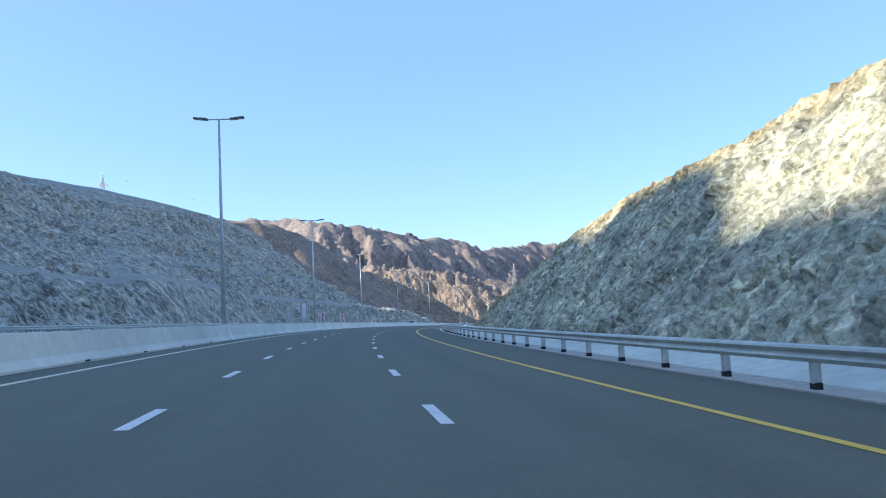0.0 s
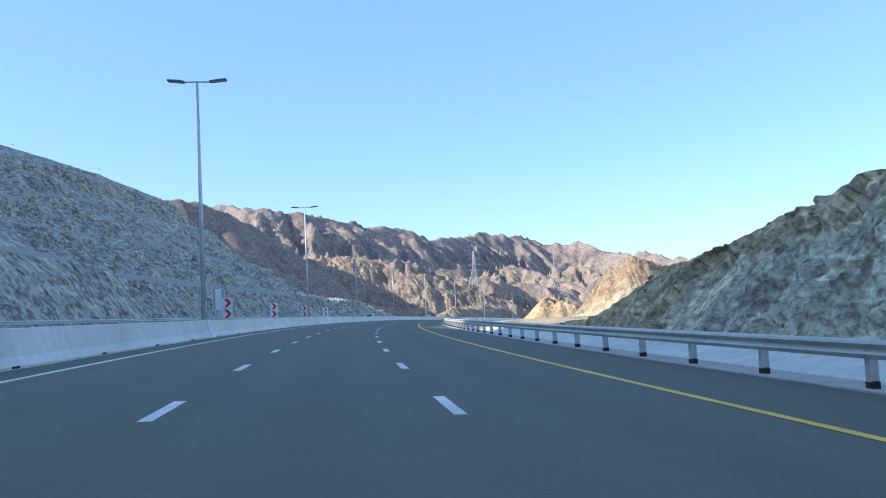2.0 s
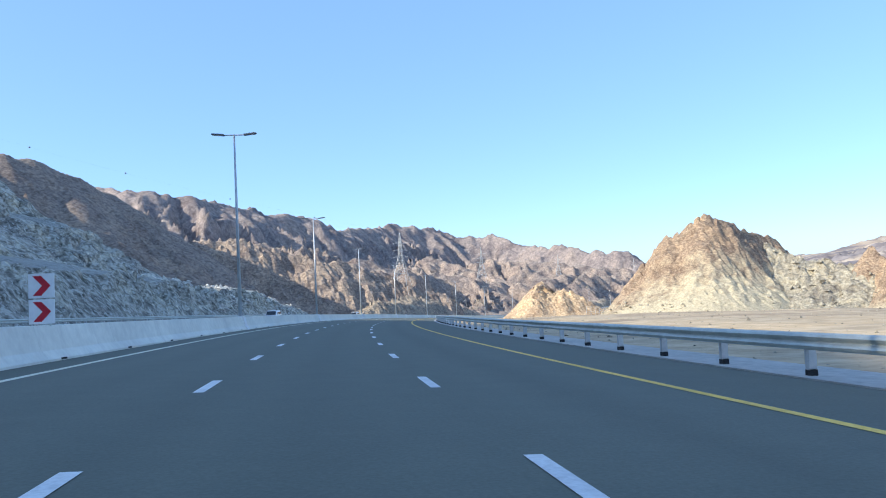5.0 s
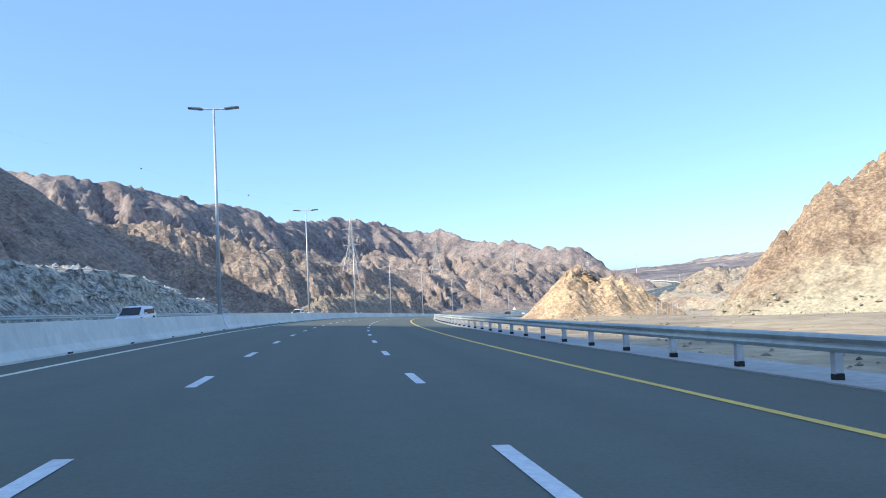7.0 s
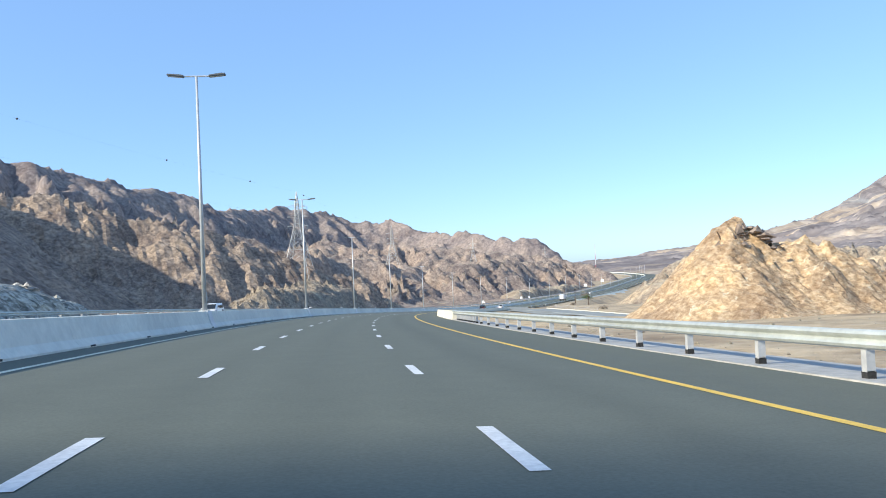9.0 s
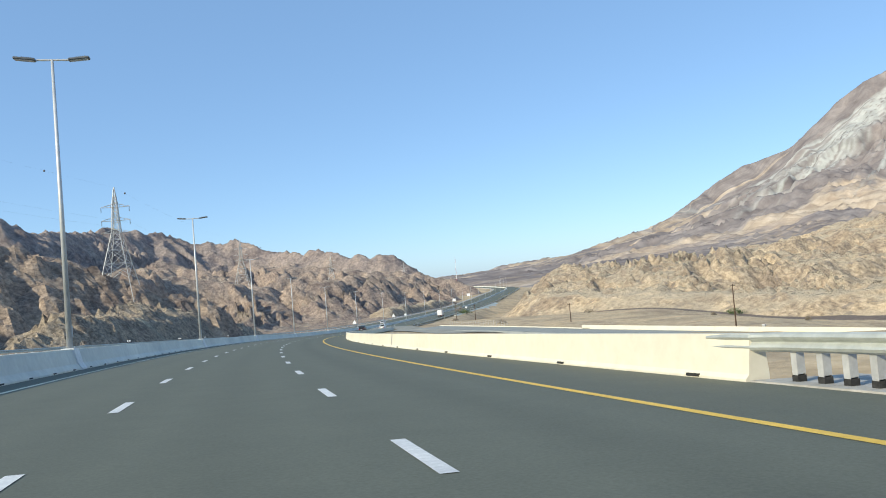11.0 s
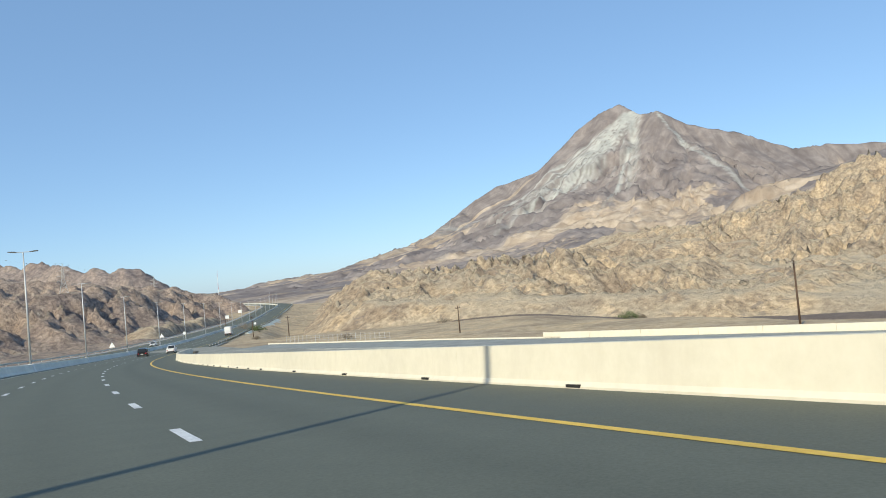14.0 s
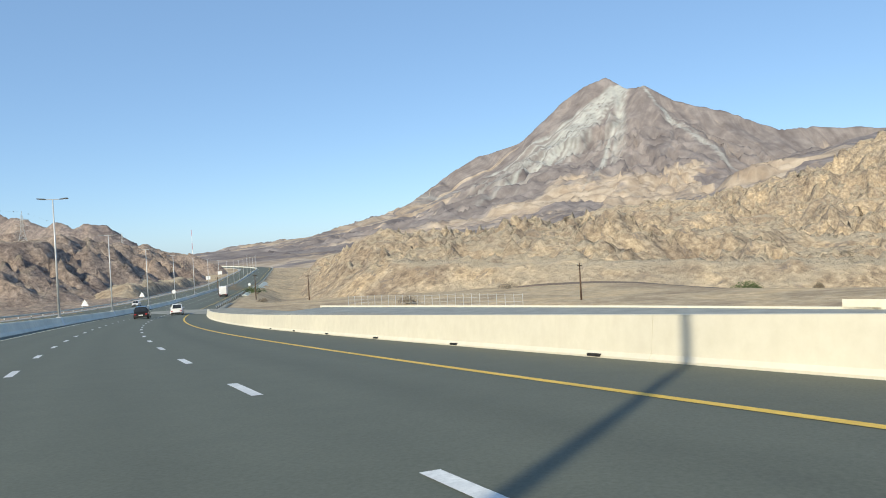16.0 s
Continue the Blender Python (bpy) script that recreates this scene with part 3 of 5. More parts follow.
def hill_track(label, way):
    """A strip of pale gravel that winds up a hill."""
    n = 60
    k = np.linspace(0, len(way) - 1, n)
    c = np.stack([np.interp(k, range(len(way)), [w[i] for w in way]) for i in (0, 1)], -1)
    for _ in range(3):
        c[1:-1] = (c[:-2] + 2 * c[1:-1] + c[2:]) / 4
    d = np.gradient(c, axis=0)
    d /= np.linalg.norm(d, axis=1)[:, None] + 1e-9
    w = np.linspace(-1, 1, 9)
    half = 1.05 + 0.9 * fbm(k, 0 * k, 0.7, 3, 5)
    X = c[:, :1] - d[:, 1:] * w[None] * half[:, None]
    Y = c[:, 1:] + d[:, :1] * w[None] * half[:, None]
    Z = on_hill(label, X, Y) + 0.12 - 0.4 * np.abs(w[None]) ** 4
    ob, _ = sheet("gravel_track", np.stack([X, Y, Z], -1), M["rubble"])
    return tagged(ob, "narrow pale gravel track winding up the rubble hill", "track", kind="structure")


GRIDS = {}
TRACK = [(105, 424), (109, 431.5), (110.5, 435), (113, 438), (117.5, 443), (122, 447.5), (124.5, 451.5), (121.5, 452.5), (117, 455)]

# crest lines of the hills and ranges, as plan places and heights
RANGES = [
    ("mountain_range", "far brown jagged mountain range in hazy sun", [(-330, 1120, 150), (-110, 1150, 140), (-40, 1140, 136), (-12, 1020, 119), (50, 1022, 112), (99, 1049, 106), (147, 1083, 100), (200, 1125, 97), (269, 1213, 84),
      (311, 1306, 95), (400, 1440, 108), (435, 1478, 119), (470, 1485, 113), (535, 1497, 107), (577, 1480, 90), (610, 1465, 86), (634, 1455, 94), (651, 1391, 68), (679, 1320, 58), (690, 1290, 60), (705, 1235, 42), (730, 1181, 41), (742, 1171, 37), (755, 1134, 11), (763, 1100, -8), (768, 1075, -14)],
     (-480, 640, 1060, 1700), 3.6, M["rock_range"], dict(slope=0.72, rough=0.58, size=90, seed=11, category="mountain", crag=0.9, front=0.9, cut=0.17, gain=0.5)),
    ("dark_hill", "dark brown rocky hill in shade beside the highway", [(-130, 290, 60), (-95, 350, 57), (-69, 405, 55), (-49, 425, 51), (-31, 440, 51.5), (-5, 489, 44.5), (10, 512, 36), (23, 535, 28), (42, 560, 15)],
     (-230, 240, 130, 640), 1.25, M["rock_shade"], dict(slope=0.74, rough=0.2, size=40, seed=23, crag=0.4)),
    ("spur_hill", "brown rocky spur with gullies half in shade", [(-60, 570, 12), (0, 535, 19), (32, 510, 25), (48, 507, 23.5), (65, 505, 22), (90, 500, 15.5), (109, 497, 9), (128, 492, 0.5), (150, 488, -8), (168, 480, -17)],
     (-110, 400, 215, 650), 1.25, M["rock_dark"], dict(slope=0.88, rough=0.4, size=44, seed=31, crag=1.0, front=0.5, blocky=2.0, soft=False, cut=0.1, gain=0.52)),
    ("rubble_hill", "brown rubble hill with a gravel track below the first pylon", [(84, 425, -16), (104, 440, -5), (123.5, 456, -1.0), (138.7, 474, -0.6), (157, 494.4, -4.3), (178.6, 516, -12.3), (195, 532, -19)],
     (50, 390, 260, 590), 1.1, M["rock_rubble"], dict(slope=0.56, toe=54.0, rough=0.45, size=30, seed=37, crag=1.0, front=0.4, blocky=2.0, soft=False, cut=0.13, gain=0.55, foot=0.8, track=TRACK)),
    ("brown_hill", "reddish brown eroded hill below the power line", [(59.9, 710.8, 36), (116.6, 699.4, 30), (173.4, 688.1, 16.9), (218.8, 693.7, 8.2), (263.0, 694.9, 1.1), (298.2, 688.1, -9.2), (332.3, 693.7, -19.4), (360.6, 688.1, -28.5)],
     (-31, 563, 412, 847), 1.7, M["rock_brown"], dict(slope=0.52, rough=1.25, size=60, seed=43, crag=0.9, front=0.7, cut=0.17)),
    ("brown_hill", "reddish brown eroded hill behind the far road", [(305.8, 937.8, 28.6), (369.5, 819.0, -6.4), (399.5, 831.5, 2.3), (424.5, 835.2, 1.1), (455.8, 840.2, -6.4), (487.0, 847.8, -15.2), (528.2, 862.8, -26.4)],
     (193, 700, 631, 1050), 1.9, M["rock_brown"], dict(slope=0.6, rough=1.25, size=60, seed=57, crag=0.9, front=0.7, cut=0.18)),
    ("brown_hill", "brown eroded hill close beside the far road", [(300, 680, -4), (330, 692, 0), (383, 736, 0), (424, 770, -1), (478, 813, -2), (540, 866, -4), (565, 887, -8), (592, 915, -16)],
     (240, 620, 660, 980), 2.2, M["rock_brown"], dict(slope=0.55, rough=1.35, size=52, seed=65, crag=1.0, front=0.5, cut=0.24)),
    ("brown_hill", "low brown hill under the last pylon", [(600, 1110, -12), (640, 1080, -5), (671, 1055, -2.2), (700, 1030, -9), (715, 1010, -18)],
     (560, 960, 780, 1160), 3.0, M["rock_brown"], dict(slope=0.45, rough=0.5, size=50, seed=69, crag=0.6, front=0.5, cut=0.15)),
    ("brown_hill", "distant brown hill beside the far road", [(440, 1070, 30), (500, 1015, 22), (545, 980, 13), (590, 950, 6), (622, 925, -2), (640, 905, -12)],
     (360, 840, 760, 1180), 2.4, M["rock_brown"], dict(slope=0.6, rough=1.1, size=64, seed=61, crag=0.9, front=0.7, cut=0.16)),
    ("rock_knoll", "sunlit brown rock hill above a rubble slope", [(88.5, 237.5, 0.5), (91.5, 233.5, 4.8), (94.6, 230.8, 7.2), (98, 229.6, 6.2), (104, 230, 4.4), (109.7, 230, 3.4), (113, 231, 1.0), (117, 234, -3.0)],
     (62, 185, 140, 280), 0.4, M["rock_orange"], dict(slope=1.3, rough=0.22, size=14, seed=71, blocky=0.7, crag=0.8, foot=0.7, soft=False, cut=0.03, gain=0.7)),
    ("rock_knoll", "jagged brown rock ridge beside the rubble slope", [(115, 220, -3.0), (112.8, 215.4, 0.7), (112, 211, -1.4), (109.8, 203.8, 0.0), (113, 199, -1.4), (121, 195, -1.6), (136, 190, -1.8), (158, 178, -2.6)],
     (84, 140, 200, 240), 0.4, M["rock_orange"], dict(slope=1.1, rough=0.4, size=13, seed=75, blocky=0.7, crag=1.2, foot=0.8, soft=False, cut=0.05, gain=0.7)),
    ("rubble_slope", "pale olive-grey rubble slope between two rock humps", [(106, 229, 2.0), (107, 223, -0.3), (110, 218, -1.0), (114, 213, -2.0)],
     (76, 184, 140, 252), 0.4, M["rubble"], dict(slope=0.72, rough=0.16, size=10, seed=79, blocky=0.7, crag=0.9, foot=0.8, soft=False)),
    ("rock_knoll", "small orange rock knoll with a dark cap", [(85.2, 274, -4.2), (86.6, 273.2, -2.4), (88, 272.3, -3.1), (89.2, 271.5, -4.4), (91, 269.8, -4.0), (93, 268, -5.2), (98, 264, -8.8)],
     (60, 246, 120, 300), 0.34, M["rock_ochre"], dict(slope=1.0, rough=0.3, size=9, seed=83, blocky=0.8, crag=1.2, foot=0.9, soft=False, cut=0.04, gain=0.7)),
    # out of view, added to shade the road; crest follows the shadow's edge
    ("shade_hill", "unseen rocky hillside added west of the road to shade it", [(-150, -300, 96), (-150, -60, 92), (-150, 9, 93.2), (-150, 16.5, 91.8), (-150, 22, 91.0), (-150, 26, 92.0), (-150, 29, 97.2), (-150, 34, 98.6), (-150, 42, 97.7), (-150, 48, 94.3), (-150, 53, 96.8), (-150, 60, 98.3), (-150, 70, 96.3), (-150, 80, 89.5), (-150, 83, 92),
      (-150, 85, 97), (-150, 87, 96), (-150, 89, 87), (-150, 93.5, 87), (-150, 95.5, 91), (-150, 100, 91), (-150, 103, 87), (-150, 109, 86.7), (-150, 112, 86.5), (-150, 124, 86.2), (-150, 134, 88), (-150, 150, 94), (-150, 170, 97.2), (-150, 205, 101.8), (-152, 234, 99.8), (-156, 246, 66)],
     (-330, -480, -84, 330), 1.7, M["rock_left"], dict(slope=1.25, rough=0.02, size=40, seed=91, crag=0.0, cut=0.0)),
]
HILLS = {}
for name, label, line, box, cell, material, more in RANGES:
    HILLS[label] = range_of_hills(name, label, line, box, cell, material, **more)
hill_track("brown rubble hill with a gravel track below the first pylon", TRACK)


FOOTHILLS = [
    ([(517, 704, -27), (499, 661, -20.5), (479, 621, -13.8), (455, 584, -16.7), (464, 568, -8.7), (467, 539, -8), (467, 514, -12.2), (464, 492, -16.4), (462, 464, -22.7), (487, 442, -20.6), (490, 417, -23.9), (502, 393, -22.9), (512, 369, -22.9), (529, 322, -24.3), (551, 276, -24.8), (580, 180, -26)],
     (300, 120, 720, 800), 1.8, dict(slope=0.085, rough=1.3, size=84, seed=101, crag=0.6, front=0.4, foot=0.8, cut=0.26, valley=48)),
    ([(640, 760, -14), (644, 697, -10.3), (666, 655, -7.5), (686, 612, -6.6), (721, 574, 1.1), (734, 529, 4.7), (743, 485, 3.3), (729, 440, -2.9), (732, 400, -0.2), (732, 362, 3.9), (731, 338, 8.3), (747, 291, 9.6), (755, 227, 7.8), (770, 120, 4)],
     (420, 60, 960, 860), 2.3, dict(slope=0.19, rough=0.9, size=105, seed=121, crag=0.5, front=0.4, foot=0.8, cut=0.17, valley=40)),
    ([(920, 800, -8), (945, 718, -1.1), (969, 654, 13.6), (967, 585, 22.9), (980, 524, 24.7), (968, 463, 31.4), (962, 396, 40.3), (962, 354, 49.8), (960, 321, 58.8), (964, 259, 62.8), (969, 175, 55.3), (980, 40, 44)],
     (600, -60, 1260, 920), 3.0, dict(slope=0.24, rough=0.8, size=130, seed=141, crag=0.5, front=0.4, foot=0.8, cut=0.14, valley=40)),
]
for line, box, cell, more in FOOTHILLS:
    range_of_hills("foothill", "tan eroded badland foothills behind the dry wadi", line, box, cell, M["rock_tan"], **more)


def tall_mountain():
    """The peak with its scree fans, its shoulders, and the long apron in front."""
    box = (620, -700, 3100, 2000)
    X, Y = np.meshgrid(np.arange(box[0], box[2], 5.5), np.arange(box[1], box[3], 5.5), indexing="ij")
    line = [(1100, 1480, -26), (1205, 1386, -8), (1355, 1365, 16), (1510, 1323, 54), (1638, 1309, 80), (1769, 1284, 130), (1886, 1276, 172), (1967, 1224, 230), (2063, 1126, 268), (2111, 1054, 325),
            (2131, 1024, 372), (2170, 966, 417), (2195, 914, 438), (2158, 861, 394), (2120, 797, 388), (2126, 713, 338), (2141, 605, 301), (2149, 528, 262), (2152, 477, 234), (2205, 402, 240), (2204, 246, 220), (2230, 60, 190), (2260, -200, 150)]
    warp = (fbm(X, Y, 260, 3, 201) * 16, fbm(X, Y, 260, 3, 202) * 16)
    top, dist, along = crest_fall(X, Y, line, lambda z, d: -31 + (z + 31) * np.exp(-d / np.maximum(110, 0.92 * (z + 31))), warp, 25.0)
    rise = np.clip(top + 31, 0, None)
    rib = ribs(along, dist, X, Y, 190, 211, 1.0, 6.0)
    low = smooth(260, 900, dist)
    z = top + rib * np.minimum(rise * 0.22, 34) * smooth(-30, 190, dist)
    z = gullies(z, X, Y, 5.5, 210, 4, 0.034, 261, np.clip(rise / 40, 0, 1) * (0.12 + 0.6 * smooth(0, 160, dist)), 0.46)
    z = z + (ridged(X, Y, 190, 5, 221, 0.5) - 0.5) * np.minimum(rise * 0.3, 16) * low * smooth(20, 300, dist) + fbm(X, Y, 30, 4, 231, 0.55) * np.minimum(rise, 30) * 0.035
    # a lower brown shoulder in front on the south side
    near, nd, na = crest_fall(X, Y, [(1050, 300, 10), (1250, 330, 70), (1500, 360, 118), (1750, 330, 150), (2000, 260, 190)], lambda q, d: q - 0.30 * d, warp)
    z = np.maximum(z, near + ribs(na, nd, X, Y, 130, 251) * np.clip(near + 30, 0, 28) * smooth(5, 90, nd))
    z = -36 + (z + 36) * edge_fade(X, Y, box, 0.05) * smooth(640, 900, X)
    ob, used = sheet("tall_mountain", np.stack([X, Y, z], -1), M["rock_mountain"])
    # fans of pale scree that start in the notch beside the summit and run down to the west in fingers
    px, py = X.ravel()[used], Y.ravel()[used]
    scree = np.zeros(len(px))
    for ax, ay, turn, half, reach, strength in ((2162, 868, 150, 21, 560, 1.0), (2160, 864, 186, 9, 400, 0.9), (2128, 806, 224, 5.5, 380, 0.85), (2160, 866, 168, 40, 130, 1.0)):
        r = np.hypot(px - ax, py - ay)
        ang = (np.degrees(np.arctan2(py - ay, px - ax)) - turn + 180) % 360 - 180
        finger = grad_noise(ang * 0.28 + turn, r / 420 + turn, 271) + 0.6 * grad_noise(ang * 0.8 + turn, r / 300, 272)
        inside = 1 - smooth(half * 0.72, half * 1.1, np.abs(ang) * np.clip(r / 60, 0, 1) + finger * half * 0.2)
        inside = inside * np.clip(0.72 + 1.1 * grad_noise(ang * 0.9 + turn, r / 700, 273), 0, 1)
        scree = np.maximum(scree, strength * inside * np.clip(1.15 - r / reach + finger * 0.75, 0, 1))
    mark_way(ob, used, along, dist)
    tan = smooth(330, 0, z.ravel()[used]) * 0.17 - 0.12
    t = ob.data.attributes.new("tan_rock", "FLOAT", "POINT")
    t.data.foreach_set("value", tan.astype(np.float32))
    a = ob.data.attributes.new("scree", "FLOAT", "POINT")
    a.data.foreach_set("value", scree.astype(np.float32))
    return tagged(ob, "tall purple-brown mountain with pale grey scree fans", "mountain", kind="structure")


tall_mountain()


def cut_left():
    """The blasted and benched slope beyond the other carriageway."""
    ss, dd = np.arange(-70, 337, 0.62), np.concatenate([np.arange(0, 48, 0.42), np.arange(48, 100, 1.6)])
    SS, D = np.meshgrid(ss, dd, indexing="ij")
    wob = fbm(SS, D, 30, 3, 301) * 1.6 * smooth(0, 7, D)
    h = np.interp(D + wob, [0, 0.4, 4.2, 11.5, 19.0, 24.5, 32.0, 36.0, 41.5, 50, 70, 100], [-0.6, 0.2, 5.6, 7.6, 13.8, 15.5, 22.2, 23.9, 29.8, 34.0, 39.2, 41.0])
    cap = np.interp(SS, [-70, 200, 236, 250, 264, 277, 300, 320, 337], [60, 48, 42, 16, 7.3, 7.2, 3.4, 0.9, -2.5]) + fbm(SS, D, 22, 3, 305) * 1.4
    h = h * (1 + (0.08 * smooth(160, 205, SS) - 0.09 * (1 - smooth(120, 175, SS))) * smooth(8, 30, D))
    steep_cap = smooth(-3.0, 0.5, h - cap)
    h = np.where(h > cap - 3, cap - 3 + 3 * np.tanh((h - cap + 3) / 3), h)
    on = smooth(0, 3, D) * (1 - smooth(60, 80, D) * 0.6)
    # a smooth fan of spilt earth, and patches where the face is dressed
    fan = (1 - smooth(0.65, 1.0, np.abs(SS - 112 - 0.9 * D) / np.clip(34 - 1.1 * D, 6, 40))) * (1 - smooth(20, 27, D))
    h = h + fan * 1.2 * smooth(0, 4, D)
    calm = np.maximum(fan * 0.92, 0.8 * smooth(0.2, 0.5, fbm(SS + 1.3 * D, D * 1.4, 46, 3, 341) + 0.35 * smooth(60, 0, SS)))
    steep = 0.1 + 1.05 * np.maximum(smooth(0.42, 0.72, np.gradient(h, axis=1) / np.gradient(dd)[None, :]), 0.45 * smooth(240, 262, SS)) * (1 - 0.8 * steep_cap)
    rough = (blocks(SS + 0.35 * D, D * 1.1, 4.2, 311, 0.5) * 0.32 + blocks(SS, D, 1.7, 321, 0.8) * 0.55 + blocks(SS, D, 0.9, 325, 0.9) * 0.4 + fbm(SS, D, 2.4, 3, 331) * 0.3) * on * steep * (1 - 0.93 * calm) * 0.85
    u = -27 - D + rough * 0.45
    P = on_road(SS + rough * 0.2, u, 0)
    P[..., 2] += h + rough * 0.8
    ob, _ = sheet("rock_cut", P, M["rock_left"], soft=False)
    HILLS["left cut"] = ob
    tagged(ob, "grey benched rock cutting in shade beyond the far carriageway", "rock face", kind="structure")


def cut_right():
    """The steep blocky rock face close behind the guard rail."""
    ss, dd = np.arange(-75, 140, 0.16), np.concatenate([np.arange(0, 13, 0.14), np.arange(13, 28, 0.2), np.arange(28, 42, 1.0)])
    SS, D = np.meshgrid(ss, dd, indexing="ij")
    crest = np.interp(SS, [-75, -30, 0, 24, 40, 51, 58, 64, 70, 74, 79, 84, 87, 89, 91, 97, 101, 104, 106, 112], [17.0, 14.8, 12.4, 11.1, 9.9, 9.8, 9.3, 8.1, 6.4, 5.3, 4.2, 3.5, 2.9, 1.8, 1.1, 0.8, 0.6, 0.2, -0.6, -1.0]) + fbm(SS, D * 0 + 3, 9, 3, 401) * 0.22
    # the hill behind runs on a little further than the face, and ends in a slope of its own
    rear = np.clip((99.0 - SS + 1.5 * np.clip(D - 2.5, 0, 40)) * 0.55, -1, 4.6) * smooth(8.5, 13.5, D) * (1 - smooth(123, 133, SS)) * smooth(72, 84, SS) - 1.2 * smooth(123, 133, SS)
    crest = np.maximum(crest, rear + 0.25 * fbm(SS, D, 3, 3, 409))
    h = np.where(D * 1.2 < crest, D * 1.2, crest + (D - crest / 1.2) * np.where(crest > 0, 0.06, 0)) - 0.55
    h = np.minimum(h, crest + 0.03 * D - 0.5)
    face = smooth(0, 1.2, D) * (1 - 0.7 * smooth(-1.2, 1.0, D - crest / 1.2) * (1 - smooth(70, 84, SS)))
    lean = SS + 0.35 * D + fbm(SS, D, 2.0, 2, 447) * 0.5
    bare = smooth(0.05, 0.35, fbm(SS, D, 3.2, 2, 453))
    rough = (blocks(SS - 0.2 * D, D * 1.1, 2.8, 411, 0.45) * 0.2 + blocks(lean, D * 0.8, 1.05, 421, 0.5) * 0.34 + (1 - 0.75 * bare) * (blocks(lean * 1.2, D, 0.52, 431, 0.7) * 0.55 + blocks(SS - 0.3 * D, D * 1.2, 0.3, 437, 0.8) * 0.5)) * face
    P = on_road(SS + rough * 0.25, 9.7 + D - rough * 0.85, 0)
    P[..., 2] += h + rough * 0.3
    ob, used = sheet("rock_cut", P, M["rock_grey"], soft=False)
    # rock tinted yellower towards the cut's end and under the crest
    tinted = np.maximum(smooth(76, 92, SS + fbm(SS, D, 6, 3, 451) * 6), smooth(-1.6, -0.3, D - crest / 1.2 + fbm(SS, D, 4, 3, 461) * 0.5) * 0.8)
    w = ob.data.attributes.new("tinted", "FLOAT", "POINT")
    w.data.foreach_set("value", tinted.ravel()[used].astype(np.float32))
    tagged(ob, "steep grey-green blasted rock face with a sunlit crest", "rock face", kind="structure")


cut_left()
cut_right()

# ---- builders ----
def finish(bm, name, material, parent=None, soft=False, label=""):
    me = bpy.data.meshes.new(name)
    bm.normal_update()
    bm.to_mesh(me)
    bm.free()
    me.materials.append(material)
    if soft:
        me.polygons.foreach_set("use_smooth", np.full(len(me.polygons), True))
    ob = new(name, me)
    ob.parent = parent
    if label:
        tagged(ob, label)
    return ob


def part(name, bm, material, parent, label="", soft=False):
    return finish(bm, name, material, parent, soft, label)


def thing(name, label, category, m=None, group="", kind=""):
    ob = tagged(new(name), label, category, group, kind)
    ob.empty_display_size = 0.3
    if m is not None:
        ob.matrix_world = m
    return ob


def box(bm, x0, y0, z0, x1, y1, z1, bevel=0.0):
    r = bmesh.ops.create_cube(bm, size=1.0, matrix=Matrix.Translation(((x0 + x1) / 2, (y0 + y1) / 2, (z0 + z1) / 2)) @ Matrix.Diagonal((x1 - x0, y1 - y0, z1 - z0, 1)))
    if bevel:
        bmesh.ops.bevel(bm, geom=list({e for v in r["verts"] for e in v.link_edges}), offset=bevel, segments=1, affect="EDGES")
    return bm


def tube(bm, a, b, r0, r1=None, n=8):
    """A round bar from a to b."""
    a, b = Vector(a), Vector(b)
    d = b - a
    m = Matrix.Translation((a + b) / 2) @ d.to_track_quat("Z", "Y").to_matrix().to_4x4()
    bmesh.ops.create_cone(bm, cap_ends=True, segments=n, radius1=r0, radius2=r0 if r1 is None else r1, depth=d.length, matrix=m)
    return bm


def loft(name, rings, material, parent=None, closed=True, soft=False, caps=True):
    """A mesh through rings of places, each of the same number of points."""
    rings = np.asarray(rings, float)
    n, m = rings.shape[:2]
    faces = [(i * m + j, i * m + (j + 1) % m, (i + 1) * m + (j + 1) % m, (i + 1) * m + j) for i in range(n - 1) for j in range(m if closed else m - 1)]
    if closed and caps:
        faces += [tuple(range(m))[::-1], tuple((n - 1) * m + j for j in range(m))]
    me = bpy.data.meshes.new(name)
    me.from_pydata(rings.reshape(-1, 3).tolist(), [], faces)
    me.materials.append(material)
    bm = bmesh.new()
    bm.from_mesh(me)
    bmesh.ops.recalc_face_normals(bm, faces=bm.faces)
    bm.to_mesh(me)
    bm.free()
    if soft:
        me.polygons.foreach_set("use_smooth", np.full(len(me.polygons), True))
    ob = new(name, me)
    ob.parent = parent
    return ob


def strip(name, s0, s1, us, material, up=0.0, parent=None, step=4.0, ups=None):
    """A ribbon of surface along the road between the offsets us."""
    ss = np.linspace(s0, s1, max(2, int((s1 - s0) / step) + 1))
    ups = np.full(len(us), up) if ups is None else np.asarray(ups)
    P = on_road(ss[:, None], np.asarray(us)[None, :], ups[None, :])
    ob, _ = sheet(name, P[:, ::-1], material, parent=parent)
    return ob


def sweep(name, s0, s1, profile, material, parent=None, step=3.0, soft=False):
    """A closed profile of (u, up) carried along the road."""
    ss = np.linspace(s0, s1, max(2, int((s1 - s0) / step) + 1))
    pu, ph = np.array(profile).T
    return loft(name, on_road(ss[:, None], pu[None, :], ph[None, :]), material, parent, soft=soft)


LANE = 3.65
YR, YL = 3.69, -7.50
